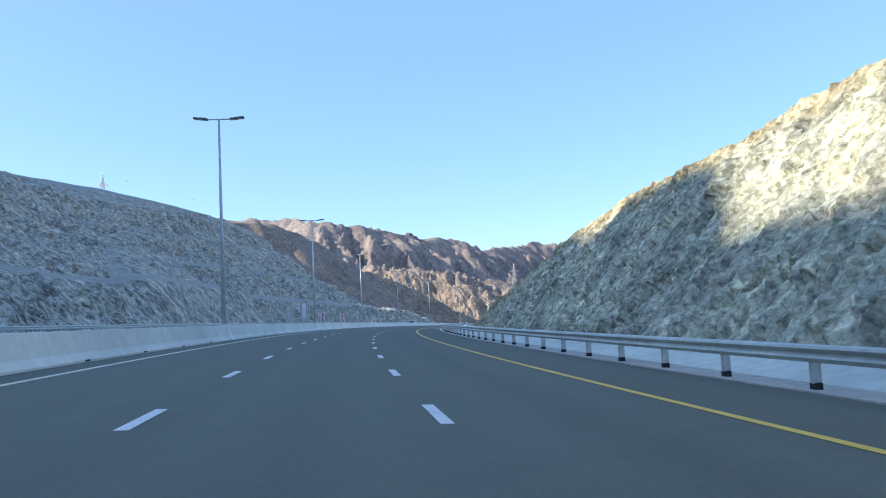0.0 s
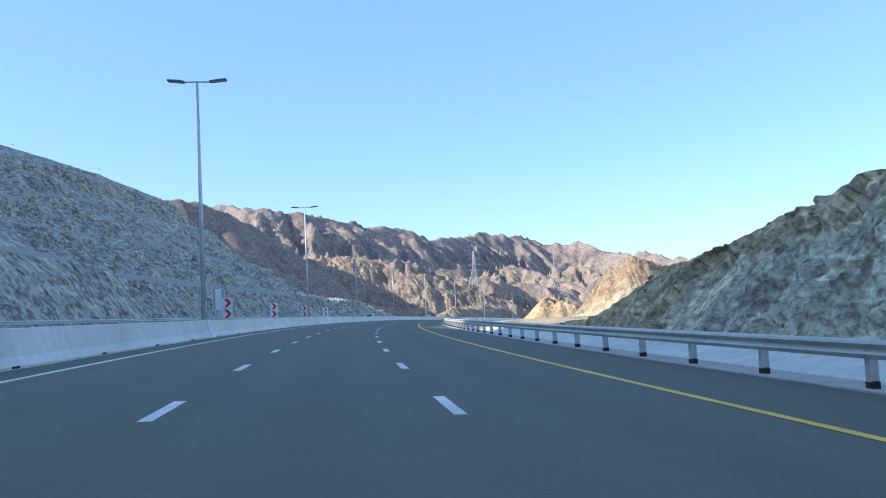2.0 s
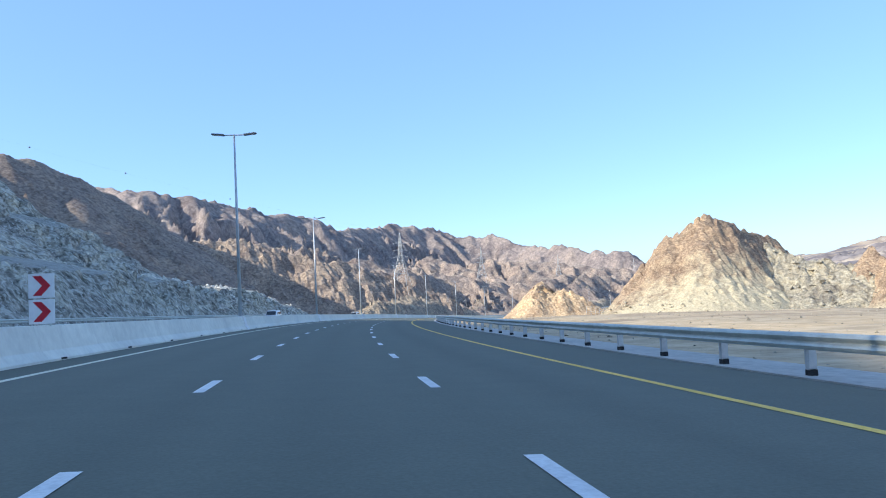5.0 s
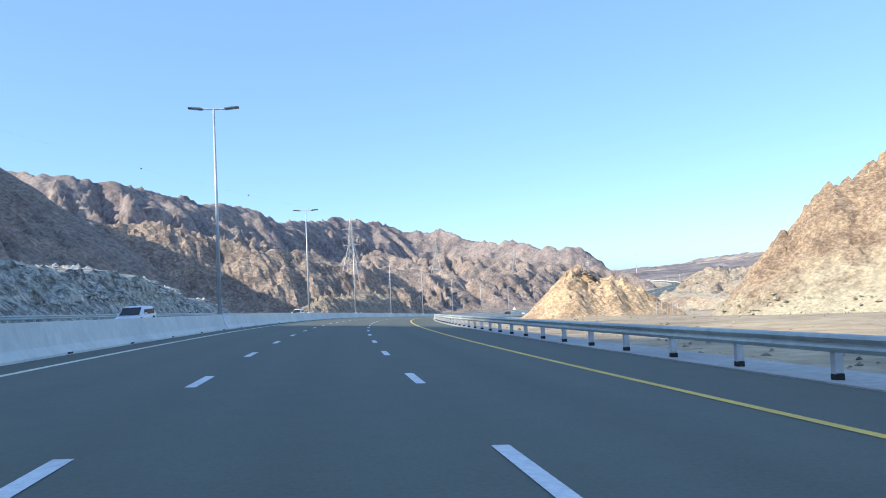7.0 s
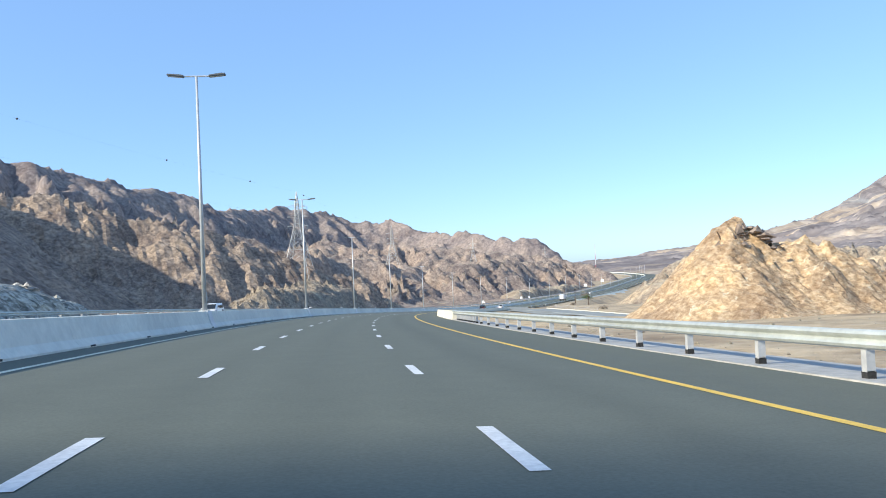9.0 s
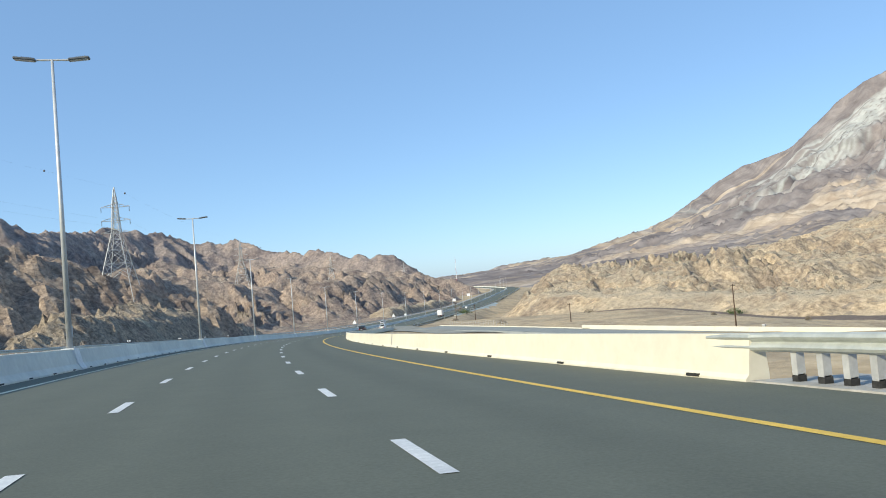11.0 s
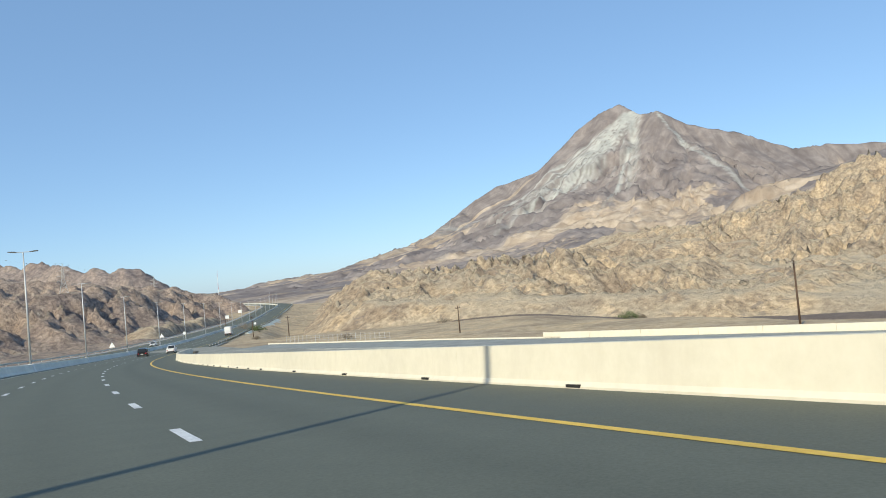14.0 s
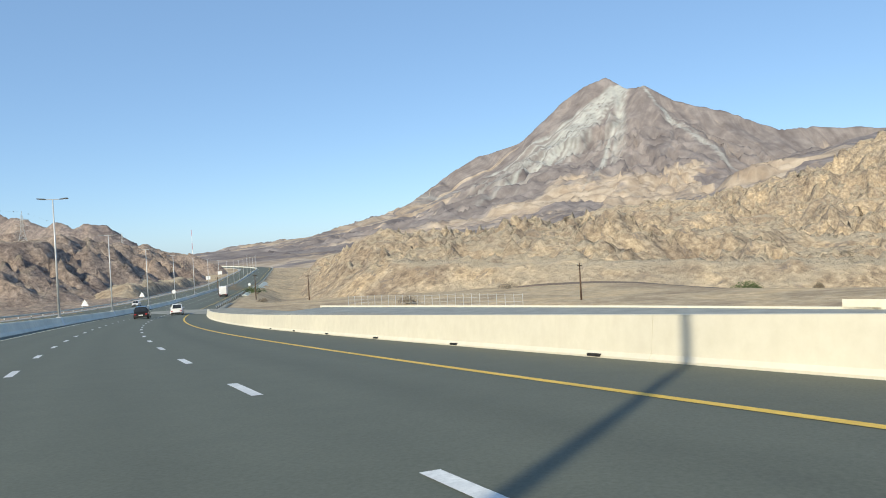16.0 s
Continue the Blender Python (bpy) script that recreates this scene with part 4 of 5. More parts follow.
# ---- carriageways ----
near_road = strip("road", -140, 1380, [-8.8, -7.5, -3.65, 0, 3.65, 6.55], M["asphalt"])
across = near_road.data.attributes.new("across", "FLOAT", "POINT")
xyz = np.zeros(len(near_road.data.vertices) * 3)
near_road.data.vertices.foreach_get("co", xyz)
across.data.foreach_set("value", to_road(xyz[0::3], xyz[1::3])[1].astype(np.float32))
tagged(near_road, "smooth dark grey asphalt of a three-lane highway", "road", kind="structure")
tagged(strip("road", -140, 1380, [-24.6, -20.5, -17, -13.2, -9.9], M["asphalt"]), "dark asphalt of the opposite carriageway", "road", kind="structure")
tagged(strip("median", -140, 1380, [-10.0, -8.7], M["kerb_concrete"], up=-0.03), "narrow concrete strip under the median barrier", "median", kind="structure")
tagged(sweep("verge", 118, 303.2, [(6.5, -0.5), (6.5, 0.03), (8.7, 0.0), (8.8, -0.5)], M["kerb_concrete"]), "broad pale concrete verge along the shoulder", "verge", kind="structure")
tagged(sweep("verge", -140, 117.99, [(6.5, -0.5), (6.5, 0.03), (7.9, 0.0), (7.9, -0.5)], M["kerb_concrete"]), "pale worn concrete verge along the shoulder", "verge", kind="structure")
tagged(sweep("verge", -140, 1380, [(-24.5, -0.4), (-24.5, 0.02), (-26.9, 0.02), (-26.9, -0.4)], M["kerb_concrete"], step=6), "dusty concrete verge of the opposite carriageway", "verge", kind="structure")
drain = strip("drain", -100, 118, [7.5, 7.9, 8.5, 9.6, 10.4], M["drain_concrete"], ups=[-0.02, -0.10, -0.16, 0.10, 0.55])
tagged(drain, "pale concrete drain lining below the rock face", "drain", kind="structure")

# ---- markings ----
def line_mark(name, s0, s1, u, width, material, label, up=0.006, step=4.0):
    return tagged(strip(name, s0, s1, [u - width / 2, u + width / 2], material, up=up, step=step), label, "road marking", kind="structure")


line_mark("edge_line", -140, 1380, YR, 0.17, M["yellow_paint"], "solid yellow edge line on the shoulder side")
line_mark("edge_line", -140, 1380, YL, 0.17, M["pale_paint"], "solid pale yellow edge line beside the median")
line_mark("edge_line", -140, 1380, -11.4, 0.17, M["yellow_paint"], "solid yellow edge line of the opposite carriageway")
line_mark("edge_line", -140, 1380, -22.6, 0.17, M["yellow_paint"], "solid yellow outer edge line of the opposite carriageway")
for u in (0.0, -LANE, -15.1, -18.8):
    for n in range(-9, 150):
        s = 9.72 + 7.628 * n
        ob = strip("lane_dash", s - 1.0, s + 1.0, [u - 0.085, u + 0.085], M["white_paint"], up=0.007, step=1.0)
        tagged(ob, "white painted lane dash on dark asphalt" if u > -9 else "white lane dash of the opposite carriageway", "road marking", "lane dashes", "structure")

# ---- median barrier, with a thick pier at each lamp ----
LAMPS = [47.07 + 46.91 * k for k in range(-3, 27)]
LEFT_PROFILE = [(-8.62, -0.3), (-8.62, 0.06), (-8.80, 0.27), (-8.98, 0.90), (-9.30, 0.90), (-9.48, 0.27), (-9.66, 0.06), (-9.66, -0.3)]
RIGHT_PROFILE = [(6.46, -0.3), (6.46, 0.04), (6.53, 0.12), (6.61, 0.79), (6.87, 0.79), (6.93, 0.12), (6.93, -0.3)]


def barrier(name, label, s0, s1, length, profile, material, slot_u, slots, group="barriers"):
    root = thing(name, label, "barrier", group=group, kind="structure")
    s = s0
    while s < s1:
        e = min(s + length, s1)
        sweep("barrier_segment", s + 0.004, e - 0.004, profile, material, root, step=3.0)
        s = e
    sg = 1 if slot_u > -5 else -1
    # no opening is cut: a black block stands for each slot's dark inside
    for c in slots:
        sweep("drain_slot", c - 0.2, c + 0.2, [(slot_u - 0.004 * sg, 0.02), (slot_u - 0.004 * sg, 0.07), (slot_u + 0.1 * sg, 0.08), (slot_u + 0.1 * sg, 0.02)], M["black_rubber"], root)
    return root


left_slots = list(np.arange(-1.0, 300, 6.0)) + list(np.arange(302.8, 460, 3.0))
right_slots = list(np.arange(304.77, 470, 6.0)) + [409.75, 415.7, 421.7, 427.7]
barrier("median_barrier", "long pale concrete safety barrier between the carriageways", -140, 900, 6.0, LEFT_PROFILE, M["concrete"], -8.612, left_slots)
barrier("parapet", "cream concrete parapet along the shoulder in full sun", 303.25, 545, 12.0, RIGHT_PROFILE, M["concrete_cream"], 6.452, right_slots)
far_barrier = sweep("median_barrier", 900.5, 1380, LEFT_PROFILE, M["concrete"], step=8)
tagged(far_barrier, "far stretch of pale median barrier", "barrier", kind="structure")
for s in LAMPS:
    r = sweep("barrier_pier", s - 0.45, s + 0.45, [(-8.59, -0.3), (-8.59, 0.07), (-8.74, 0.29), (-8.9, 0.935), (-9.4, 0.935), (-9.53, 0.29), (-9.69, 0.07), (-9.69, -0.3)], M["concrete_patch"], step=0.45)
    tagged(r, "whitewashed concrete pier under a street lamp", "pier", "barrier piers", "structure")


# ---- street lamps ----
def street_lamp():
    root = thing("street_lamp", "tall grey steel street lamp with two flat heads", "street lamp", group="lamps on the median")
    part("base_plate", box(bmesh.new(), -0.24, -0.24, 0, 0.24, 0.24, 0.03), M["lamp_pole"], root)
    for x in (-0.18, 0.18):
        for y in (-0.18, 0.18):
            part("bolt", tube(bmesh.new(), (x, y, 0.02), (x, y, 0.09), 0.02, n=6), M["galvanised"], root)
    part("pole", tube(bmesh.new(), (0, 0, 0.02), (0, 0, 12.95), 0.135, 0.062, 12), M["lamp_pole"], root, soft=True)
    part("door", box(bmesh.new(), 0.10, -0.06, 0.5, 0.145, 0.06, 1.0, 0.01), M["lamp_pole"], root)
    part("arm", tube(bmesh.new(), (-0.75, 0, 12.93), (0.75, 0, 12.93), 0.045, n=8), M["lamp_pole"], root)
    for sg in (-1, 1):
        bm = bmesh.new()
        box(bm, -0.45, -0.17, -0.055, 0.45, 0.17, 0.055, 0.03)
        for k in range(5):
            box(bm, -0.1 + k * 0.09, -0.13, 0.05, -0.07 + k * 0.09, 0.13, 0.085)
        head = part("lamp_head", bm, M["lamp_head"], root)
        head.matrix_local = Matrix.Translation((sg * 1.12, 0, 12.98)) @ Matrix.Rotation(radians(-6 * sg), 4, "Y")
        part("diffuser", box(bmesh.new(), -0.38, -0.13, -0.068, 0.38, 0.13, -0.056), M["lens_glass"], head)
    return root


first = street_lamp()
for k, s in enumerate(LAMPS):
    m = road_pose(s, -9.15, 0.93)
    if k == 0:
        first.matrix_world = m
    else:
        copy_thing(first, m)


# ---- guard rails ----
WAVE = [(0.000, 0.00), (-0.055, 0.03), (-0.08, 0.075), (-0.055, 0.115), (-0.012, 0.15), (-0.012, 0.165), (-0.055, 0.20), (-0.08, 0.24), (-0.055, 0.285), (0.0, 0.315),
        (0.006, 0.315), (-0.048, 0.288), (-0.072, 0.24), (-0.05, 0.205), (-0.004, 0.168), (-0.004, 0.147), (-0.05, 0.11), (-0.072, 0.075), (-0.05, 0.034), (0.006, 0.0)]
POST_MESHES = {}


def rail_post(s, u, root, sg, top=0.78):
    if "post" not in POST_MESHES:
        bm = bmesh.new()
        box(bm, -0.075, -0.055, -0.3, -0.067, 0.055, 0.78)
        box(bm, 0.067, -0.055, -0.3, 0.075, 0.055, 0.78)
        box(bm, -0.067, -0.005, -0.3, 0.067, 0.005, 0.78)
        box(bm, -0.076, -0.06, 0.15, 0.076, 0.06, 0.74)
        POST_MESHES["post"] = finish(bm, "post", M["post_steel"])
        bm = box(bmesh.new(), -0.082, -0.066, -0.02, 0.082, 0.066, 0.13)
        POST_MESHES["sleeve"] = finish(bm, "sleeve", M["black_rubber"])
        bm = box(bmesh.new(), -0.10, -0.06, 0.50, -0.077, 0.06, 0.72)
        POST_MESHES["spacer"] = finish(bm, "spacer", M["galvanised"])
        for o in POST_MESHES.values():
            scene.collection.objects.unlink(o)
    post = new("post", POST_MESHES["post"].data)
    post.parent = root
    post.matrix_world = road_pose(s, u, 0.0, 0 if sg < 0 else 180)
    for k in ("sleeve", "spacer"):
        o = new(k, POST_MESHES[k].data)
        o.parent = post
    return post


def guard_rail(label, s0, s1, u, posts, sg=-1, joint=4.0, name="guard_rail", far=False):
    """A wave-profile steel rail on posts; sg -1: the rail faces left."""
    root = thing(name, label, "guard rail", kind="structure")
    s = s0
    while s < s1 - 0.1:
        e = min(s + joint * (3 if far else 1), s1)
        lap = 0.004 * (int(round((s - s0) / joint)) % 2)
        prof = [(u + sg * (0.095 + lap) + sg * (-a), 0.49 + b) for a, b in WAVE]
        sweep("rail", s, e + 0.15 if e < s1 else e, prof, M["galvanised"], root, step=2.0, soft=False)
        s = e
    for q in posts:
        rail_post(q, u, root, sg)
    return root


posts = list(np.arange(11.9 - 3.06 * 16, 288, 3.06)) + [289.4, 290.85, 292.35, 293.85, 295.4, 297.05, 297.8, 298.5, 299.25, 300.0, 300.5, 301.0, 301.5, 302.0, 302.55]
guard_rail("galvanised steel guard rail on short posts along the shoulder", -40, 302.7, 6.92, posts)
# the rail's end, bent forward and bolted to the parapet's face
ss = np.array([302.7, 303.0, 303.25, 303.9, 304.45, 304.5])
shift = np.array([0.0, -0.08, -0.175, -0.175, -0.16, -0.14])
wa, wb = np.array(WAVE).T
squash = np.array([1.0, 1.0, 1.0, 1.0, 0.9, 0.7])
tagged(loft("rail_end", on_road(ss[:, None], 6.92 - 0.095 + shift[:, None] + wa[None] * squash[:, None], 0.64 + (wb[None] - 0.15) * squash[:, None]), M["galvanised"]), "steel guard rail end bolted to the parapet", "guard rail", kind="structure")
guard_rail("galvanised guard rail on the outer edge of the opposite carriageway", -60, 470, -25.3, np.arange(-58, 470, 4.0), sg=1, far=True)
guard_rail("guard rail beside the far stretch of highway", 590, 1230, 6.9, np.arange(592, 1230, 8.0), far=True)
guard_rail("guard rail on the outer side of the far carriageway", 480, 1180, -25.3, np.arange(482, 1180, 8.0), sg=1, far=True)


# ---- chevron boards on the median ----
def chevron_sign():
    root = thing("chevron_sign", "two stacked white boards with red chevrons on the median barrier", "road sign", group="chevron signs")
    for x in (-0.2, 0.2):
        part("leg", tube(bmesh.new(), (x, 0.03, 0), (x, 0.03, 1.36), 0.025, n=8), M["galvanised"], root)
    for z in (0.06, 0.74):
        board = part("board", box(bmesh.new(), -0.33, -0.012, z, 0.33, 0.012, z + 0.64, 0.004), M["sign_white"], root)
        bm = bmesh.new()
        for pts in ([(-0.22, 0.06), (0.0, 0.06), (0.24, 0.32), (0.02, 0.32)], [(-0.22, 0.58), (0.02, 0.32), (0.24, 0.32), (0.0, 0.58)]):
            vs = [bm.verts.new((px, -0.0165, z + pz)) for px, pz in pts]
            bm.faces.new(vs)
        part("chevron", bm, M["sign_red"], board, "red chevron pointing along the bend")
    return root


sign = chevron_sign()
for k, s in enumerate([100.4, 119.0, 138.0, 155.0]):
    m = road_pose(s, -9.14, 0.88, -4)
    if k == 0:
        sign.matrix_world = m
    else:
        copy_thing(sign, m)


def sign_board(label, m, w, h, foot, material, group="", edge=True, category="road sign", shape="rect"):
    root = thing("road_sign", label, category, m, group)
    for x in ((-w * 0.3, w * 0.3) if w > 0.9 else (0.0,)):
        part("leg", tube(bmesh.new(), (x, 0.06, 0), (x, 0.06, foot + h * 0.9), 0.05, n=8), M["galvanised"], root)
    if shape == "round":
        bm = bmesh.new()
        bmesh.ops.create_cone(bm, cap_ends=True, segments=24, radius1=w / 2, radius2=w / 2, depth=0.03, matrix=Matrix.Translation((0, 0, foot + h / 2)) @ Matrix.Rotation(radians(90), 4, "X"))
        part("board", bm, material, root)
    elif shape == "triangle":
        bm = bmesh.new()
        bmesh.ops.create_cone(bm, cap_ends=True, segments=3, radius1=w * 0.6, radius2=w * 0.6, depth=0.03, matrix=Matrix.Translation((0, 0, foot + h / 2)) @ Matrix.Rotation(radians(90), 4, "X"))
        part("board", bm, material, root)
    else:
        part("board", box(bmesh.new(), -w / 2, -0.02, foot, w / 2, 0.02, foot + h, 0.006), material, root)
        if edge:
            for x in (-w * 0.36, w * 0.36):
                part("stiffener", box(bmesh.new(), x - w * 0.1, -0.05, foot + 0.04, x + w * 0.1, -0.021, foot + h - 0.04), M["sign_back"], root)
    return root


sign_board("back of a white direction sign beside the opposite carriageway", road_pose(162.4, -25.9, 0), 1.8, 3.1, 1.9, M["sign_white"])
sign_board("white round sign on the far median", road_pose(655, -9.2, 0.9), 1.1, 1.1, 1.8, M["sign_white"], edge=False, shape="round")
sign_board("white round sign beside the far shoulder", road_pose(745, 7.6, 0), 1.1, 1.1, 2.0, M["sign_white"], edge=False, shape="round")
sign_board("white triangular sign beside the opposite carriageway", road_pose(625, -26.2, 0), 1.8, 1.7, 0.7, M["sign_white"], edge=False, shape="triangle")
sign_board("white triangular sign beside the opposite carriageway", road_pose(700, -26.2, 0), 1.8, 1.7, 0.7, M["sign_white"], edge=False, shape="triangle")
sign_board("white sign board on posts beside the far carriageway", road_pose(905, -25.5, 0), 2.6, 2.2, 3.0, M["sign_white"], edge=False)
sign_board("large white sign beside the far carriageway", road_pose(1000, -27, 0), 3.0, 2.4, 3.2, M["sign_white"], edge=False)


# ---- slip road below the parapet, with its outer wall ----
def slip_point(t, off=0.0, up=0.0):
    """Places along the slip road, which climbs north beside the highway."""
    y = 150 + t
    x = np.interp(y, *SLIP_X)
    z = np.interp(y, SLIP_Y, SLIP_Z)
    d = np.interp(y + 1, *SLIP_X) - x
    n = np.hypot(1, d)
    return np.stack(np.broadcast_arrays(x + off / n, y - off * d / n, z + up), -1)


tt = np.arange(0, 318, 4.0)
prof = np.array([(-0.02, -1.6), (-0.02, 0.05), (-3.0, 0.05), (-6.0, 0.05), (-9.5, 0.05), (-11.5, -1.6)])
ob = loft("slip_road", slip_point(tt[:, None], prof[None, :, 0], prof[None, :, 1]), M["asphalt_old"])
tagged(ob, "pale grey slip road below the highway", "road", kind="structure")
slip_wall = thing("slip_road_wall", "low cream concrete wall along the slip road", "wall", kind="structure")
for a in range(0, 244, 8):
    q = np.array([a + 0.02, a + 4.0, a + 7.98])
    prof = np.array([(0, -0.5), (0, 0.95), (0.28, 0.95), (0.34, -0.5)])
    loft("wall_panel", slip_point(q[:, None], prof[None, :, 0], prof[None, :, 1]), M["concrete_cream"], slip_wall)
prof = np.array([(0, -0.5), (0, 0.26), (0.3, 0.26), (0.3, -0.5)])
tagged(loft("slip_road_kerb", slip_point(np.arange(245, 318, 4.0)[:, None], prof[None, :, 0], prof[None, :, 1]), M["concrete_cream"]), "low pale kerb of the slip road", "kerb", kind="structure")
m = Matrix.Translation(Vector(slip_point(197.0, 0.15, 0.95)))
box_ob = thing("junction_box", "small grey metal box on top of the wall", "box", m)
part("body", box(bmesh.new(), -0.2, -0.3, 0, 0.2, 0.3, 0.4, 0.02), M["sign_back"], box_ob)
part("lid", box(bmesh.new(), -0.23, -0.33, 0.4, 0.23, 0.33, 0.46, 0.01), M["sign_white"], box_ob)


# ---- level gravel apron between the highway and the slip road's end ----
ta, tb = np.linspace(0, 1, 41)[:, None], np.linspace(0, 1, 25)[None, :]
inner, outer = on_road(520 + 120 * ta, 8.3), slip_point(265 + 105 * ta, -9.0)
P = inner * (1 - tb[..., None]) + outer * tb[..., None]
P[..., 2] = ground_height(P[..., 0], P[..., 1]) + 0.22 + 0.06 * fbm(P[..., 0], P[..., 1], 9, 3, 611)
ob, _ = sheet("gravel_apron", P, M["apron_gravel"])
tagged(ob, "pale grey compacted gravel between the highway and the slip road", "ground", kind="structure")

# ---- stony bank beyond the opposite carriageway ----
sb, ub = np.arange(318, 960, 3.0)[:, None], np.linspace(-27.0, -66.0, 22)[None, :]
P = on_road(sb, ub)
P[..., 2] = ground_height(P[..., 0], P[..., 1]) + 0.3 + (fbm(P[..., 0], P[..., 1], 14, 4, 621) * 0.8 + 0.5) * smooth(0, 9, -27.0 - ub)
ob, _ = sheet("stony_bank", P, M["rock_dark"], soft=False)
tagged(ob, "brown stony bank beside the opposite carriageway", "ground", kind="structure")


# ---- far embankment with a pale abutment ----
prof = [(7.3, 0.0), (7.3, -0.3), (19.0, -6.2), (19.6, -6.0), (8.2, 0.1)]
tagged(sweep("embankment", 700, 905, prof, M["drain_concrete"], step=8), "pale concrete-faced embankment of the far highway", "embankment", kind="structure")


# ---- power line ----
def pylon(height, name="pylon"):
    root = thing(name, "grey steel lattice power pylon with three pairs of arms", "pylon", group="pylons of the power line")
    k = height / 30.0

    def half(z):
        return np.interp(z, [-8 * k, 15 * k, 21 * k, 25 * k, 30 * k], [5.9 * k, 1.25 * k, 0.85 * k, 0.65 * k, 0.05])

    for sx in (-1, 1):
        for sy in (-1, 1):
            bm = bmesh.new()
            zs = [-8 * k, 15 * k, 21 * k, 25 * k, 30 * k]
            for z0, z1 in zip(zs[:-1], zs[1:]):
                tube(bm, (sx * half(z0), sy * half(z0), z0), (sx * half(z1), sy * half(z1), z1), 0.13 * k, n=5)
            part("leg", bm, M["pylon_steel"], root)
    zs = [0, 5 * k, 9.5 * k, 13 * k, 16 * k, 18.5 * k, 21 * k, 23 * k, 25 * k, 27 * k]
    for face in range(4):
        bm = bmesh.new()
        for z0, z1 in zip(zs[:-1], zs[1:]):
            a, b = half(z0), half(z1)
            rot = Matrix.Rotation(radians(90 * face), 3, "Z")
            for p, q in (((-a, a, z0), (b, b, z1)), ((a, a, z0), (-b, b, z1)), ((-b, b, z1), (b, b, z1))):
                tube(bm, rot @ Vector(p), rot @ Vector(q), 0.075 * k, n=4)
        part("bracing", bm, M["pylon_steel"], root)
    for z, w in ((15.0 * k, 4.6 * k), (19.0 * k, 4.6 * k), (23.4 * k, 4.6 * k)):
        for sg in (-1, 1):
            bm = bmesh.new()
            for y in (-0.4 * k, 0.4 * k):
                tube(bm, (0, y, z), (sg * w, 0, z + 0.1), 0.08 * k, n=4)
                tube(bm, (0, y, z + 1.3 * k), (sg * w, 0, z + 0.15), 0.07 * k, n=4)
            for q in (0.3, 0.6):
                tube(bm, (sg * w * q, 0, z), (sg * w * q, 0, z + 1.2 * k * (1 - q)), 0.06 * k, n=4)
            arm = part("arm", bm, M["pylon_steel"], root)
            part("insulator", tube(bmesh.new(), (sg * w * 0.97, 0, z + 0.1), (sg * w * 0.97, 0, z - 1.5 * k), 0.09 * k, n=6), M["lamp_head"], arm)
    return root


PYLONS = [(-104, 373, 45.0, 25), (128, 493, 0.3, 25), (264, 696.5, 2.0, 25), (420, 841, -1.2, 25), (671, 1055, -2.8, 25)]
TURN = radians(-36)
first = pylon(25)
for k, (x, y, z, h) in enumerate(PYLONS):
    m = Matrix.Translation((x, y, z)) @ Matrix.Rotation(TURN, 4, "Z")
    if k == 0:
        first.matrix_world = m
    else:
        copy_thing(first, m)


def wire(a, b, sag, radius=0.03, n=24):
    t = np.linspace(0, 1, n + 1)
    P = np.array(a)[None] * (1 - t[:, None]) + np.array(b)[None] * t[:, None]
    P[:, 2] -= sag * 4 * t * (1 - t)
    ang = np.linspace(0, 2 * np.pi, 4)[:3]
    rings = P[:, None] + radius * np.stack([np.cos(ang), np.zeros(3), np.sin(ang)], -1)[None]
    ob = loft("power_cable", rings, M["lamp_head"])
    return tagged(ob, "thin dark overhead power cable", "cable", "cables of the power line"), P


for (x0, y0, z0, h0), (x1, y1, z1, h1) in zip(PYLONS[:-1], PYLONS[1:]):
    far = (x1 - x0) > 150
    c, s = math.cos(TURN), math.sin(TURN)
    _, P = wire((x0, y0, z0 + h0), (x1, y1, z1 + h1), 5.0 if far else 2.5, 0.007)
    for off in (-4.2, 4.2):
        wire((x0 + off * c, y0 + off * s, z0 + h0 * 0.6), (x1 + off * c, y1 + off * s, z1 + h1 * 0.6), 7.0 if far else 4, 0.008)
    for q in np.linspace(0.06, 0.94, 7 if far else 2):
        i = int(q * 24)
        bm = bmesh.new()
        bmesh.ops.create_icosphere(bm, subdivisions=2, radius=0.28)
        ball = finish(bm, "marker_ball", M["marker_ball"], soft=True)
        ball.location = P[i]
        tagged(ball, "dark aircraft marker ball on the top cable", "marker ball", "marker balls")

# radio mast on the skyline
mast = thing("radio_mast", "thin red and white radio mast on the skyline", "mast", Matrix.Translation((700, 985, -14)))
for k in range(5):
    part("section", tube(bmesh.new(), (0, 0, k * 7.0), (0, 0, k * 7.0 + 7.0), 0.3 - 0.04 * k, 0.26 - 0.04 * k, 6), M["sign_white"] if k % 2 else M["sign_red"], mast)


# ---- wooden poles in the wadi ----
def wooden_pole(x, y, h, lean=0.0):
    z = float(ground_height(np.array([[x]], float), np.array([[y]], float))[0, 0])
    root = thing("wooden_pole", "dark weathered wooden utility pole with a cross-arm", "utility pole", Matrix.Translation((x, y, z)) @ Matrix.Rotation(radians(lean), 4, "X"), "wooden poles")
    part("pole", tube(bmesh.new(), (0, 0, -0.5), (0, 0, h), 0.17, 0.11, 8), M["wood_pole"], root, soft=True)
    arm = part("cross_arm", box(bmesh.new(), -1.1, -0.07, h - 0.5, 1.1, 0.07, h - 0.36, 0.01), M["wood_pole"], root)
    for q in (-0.95, 0.0, 0.95):
        part("insulator", tube(bmesh.new(), (q, 0, h - 0.36), (q, 0, h - 0.12), 0.06, 0.04, 6), M["lamp_head"], arm)


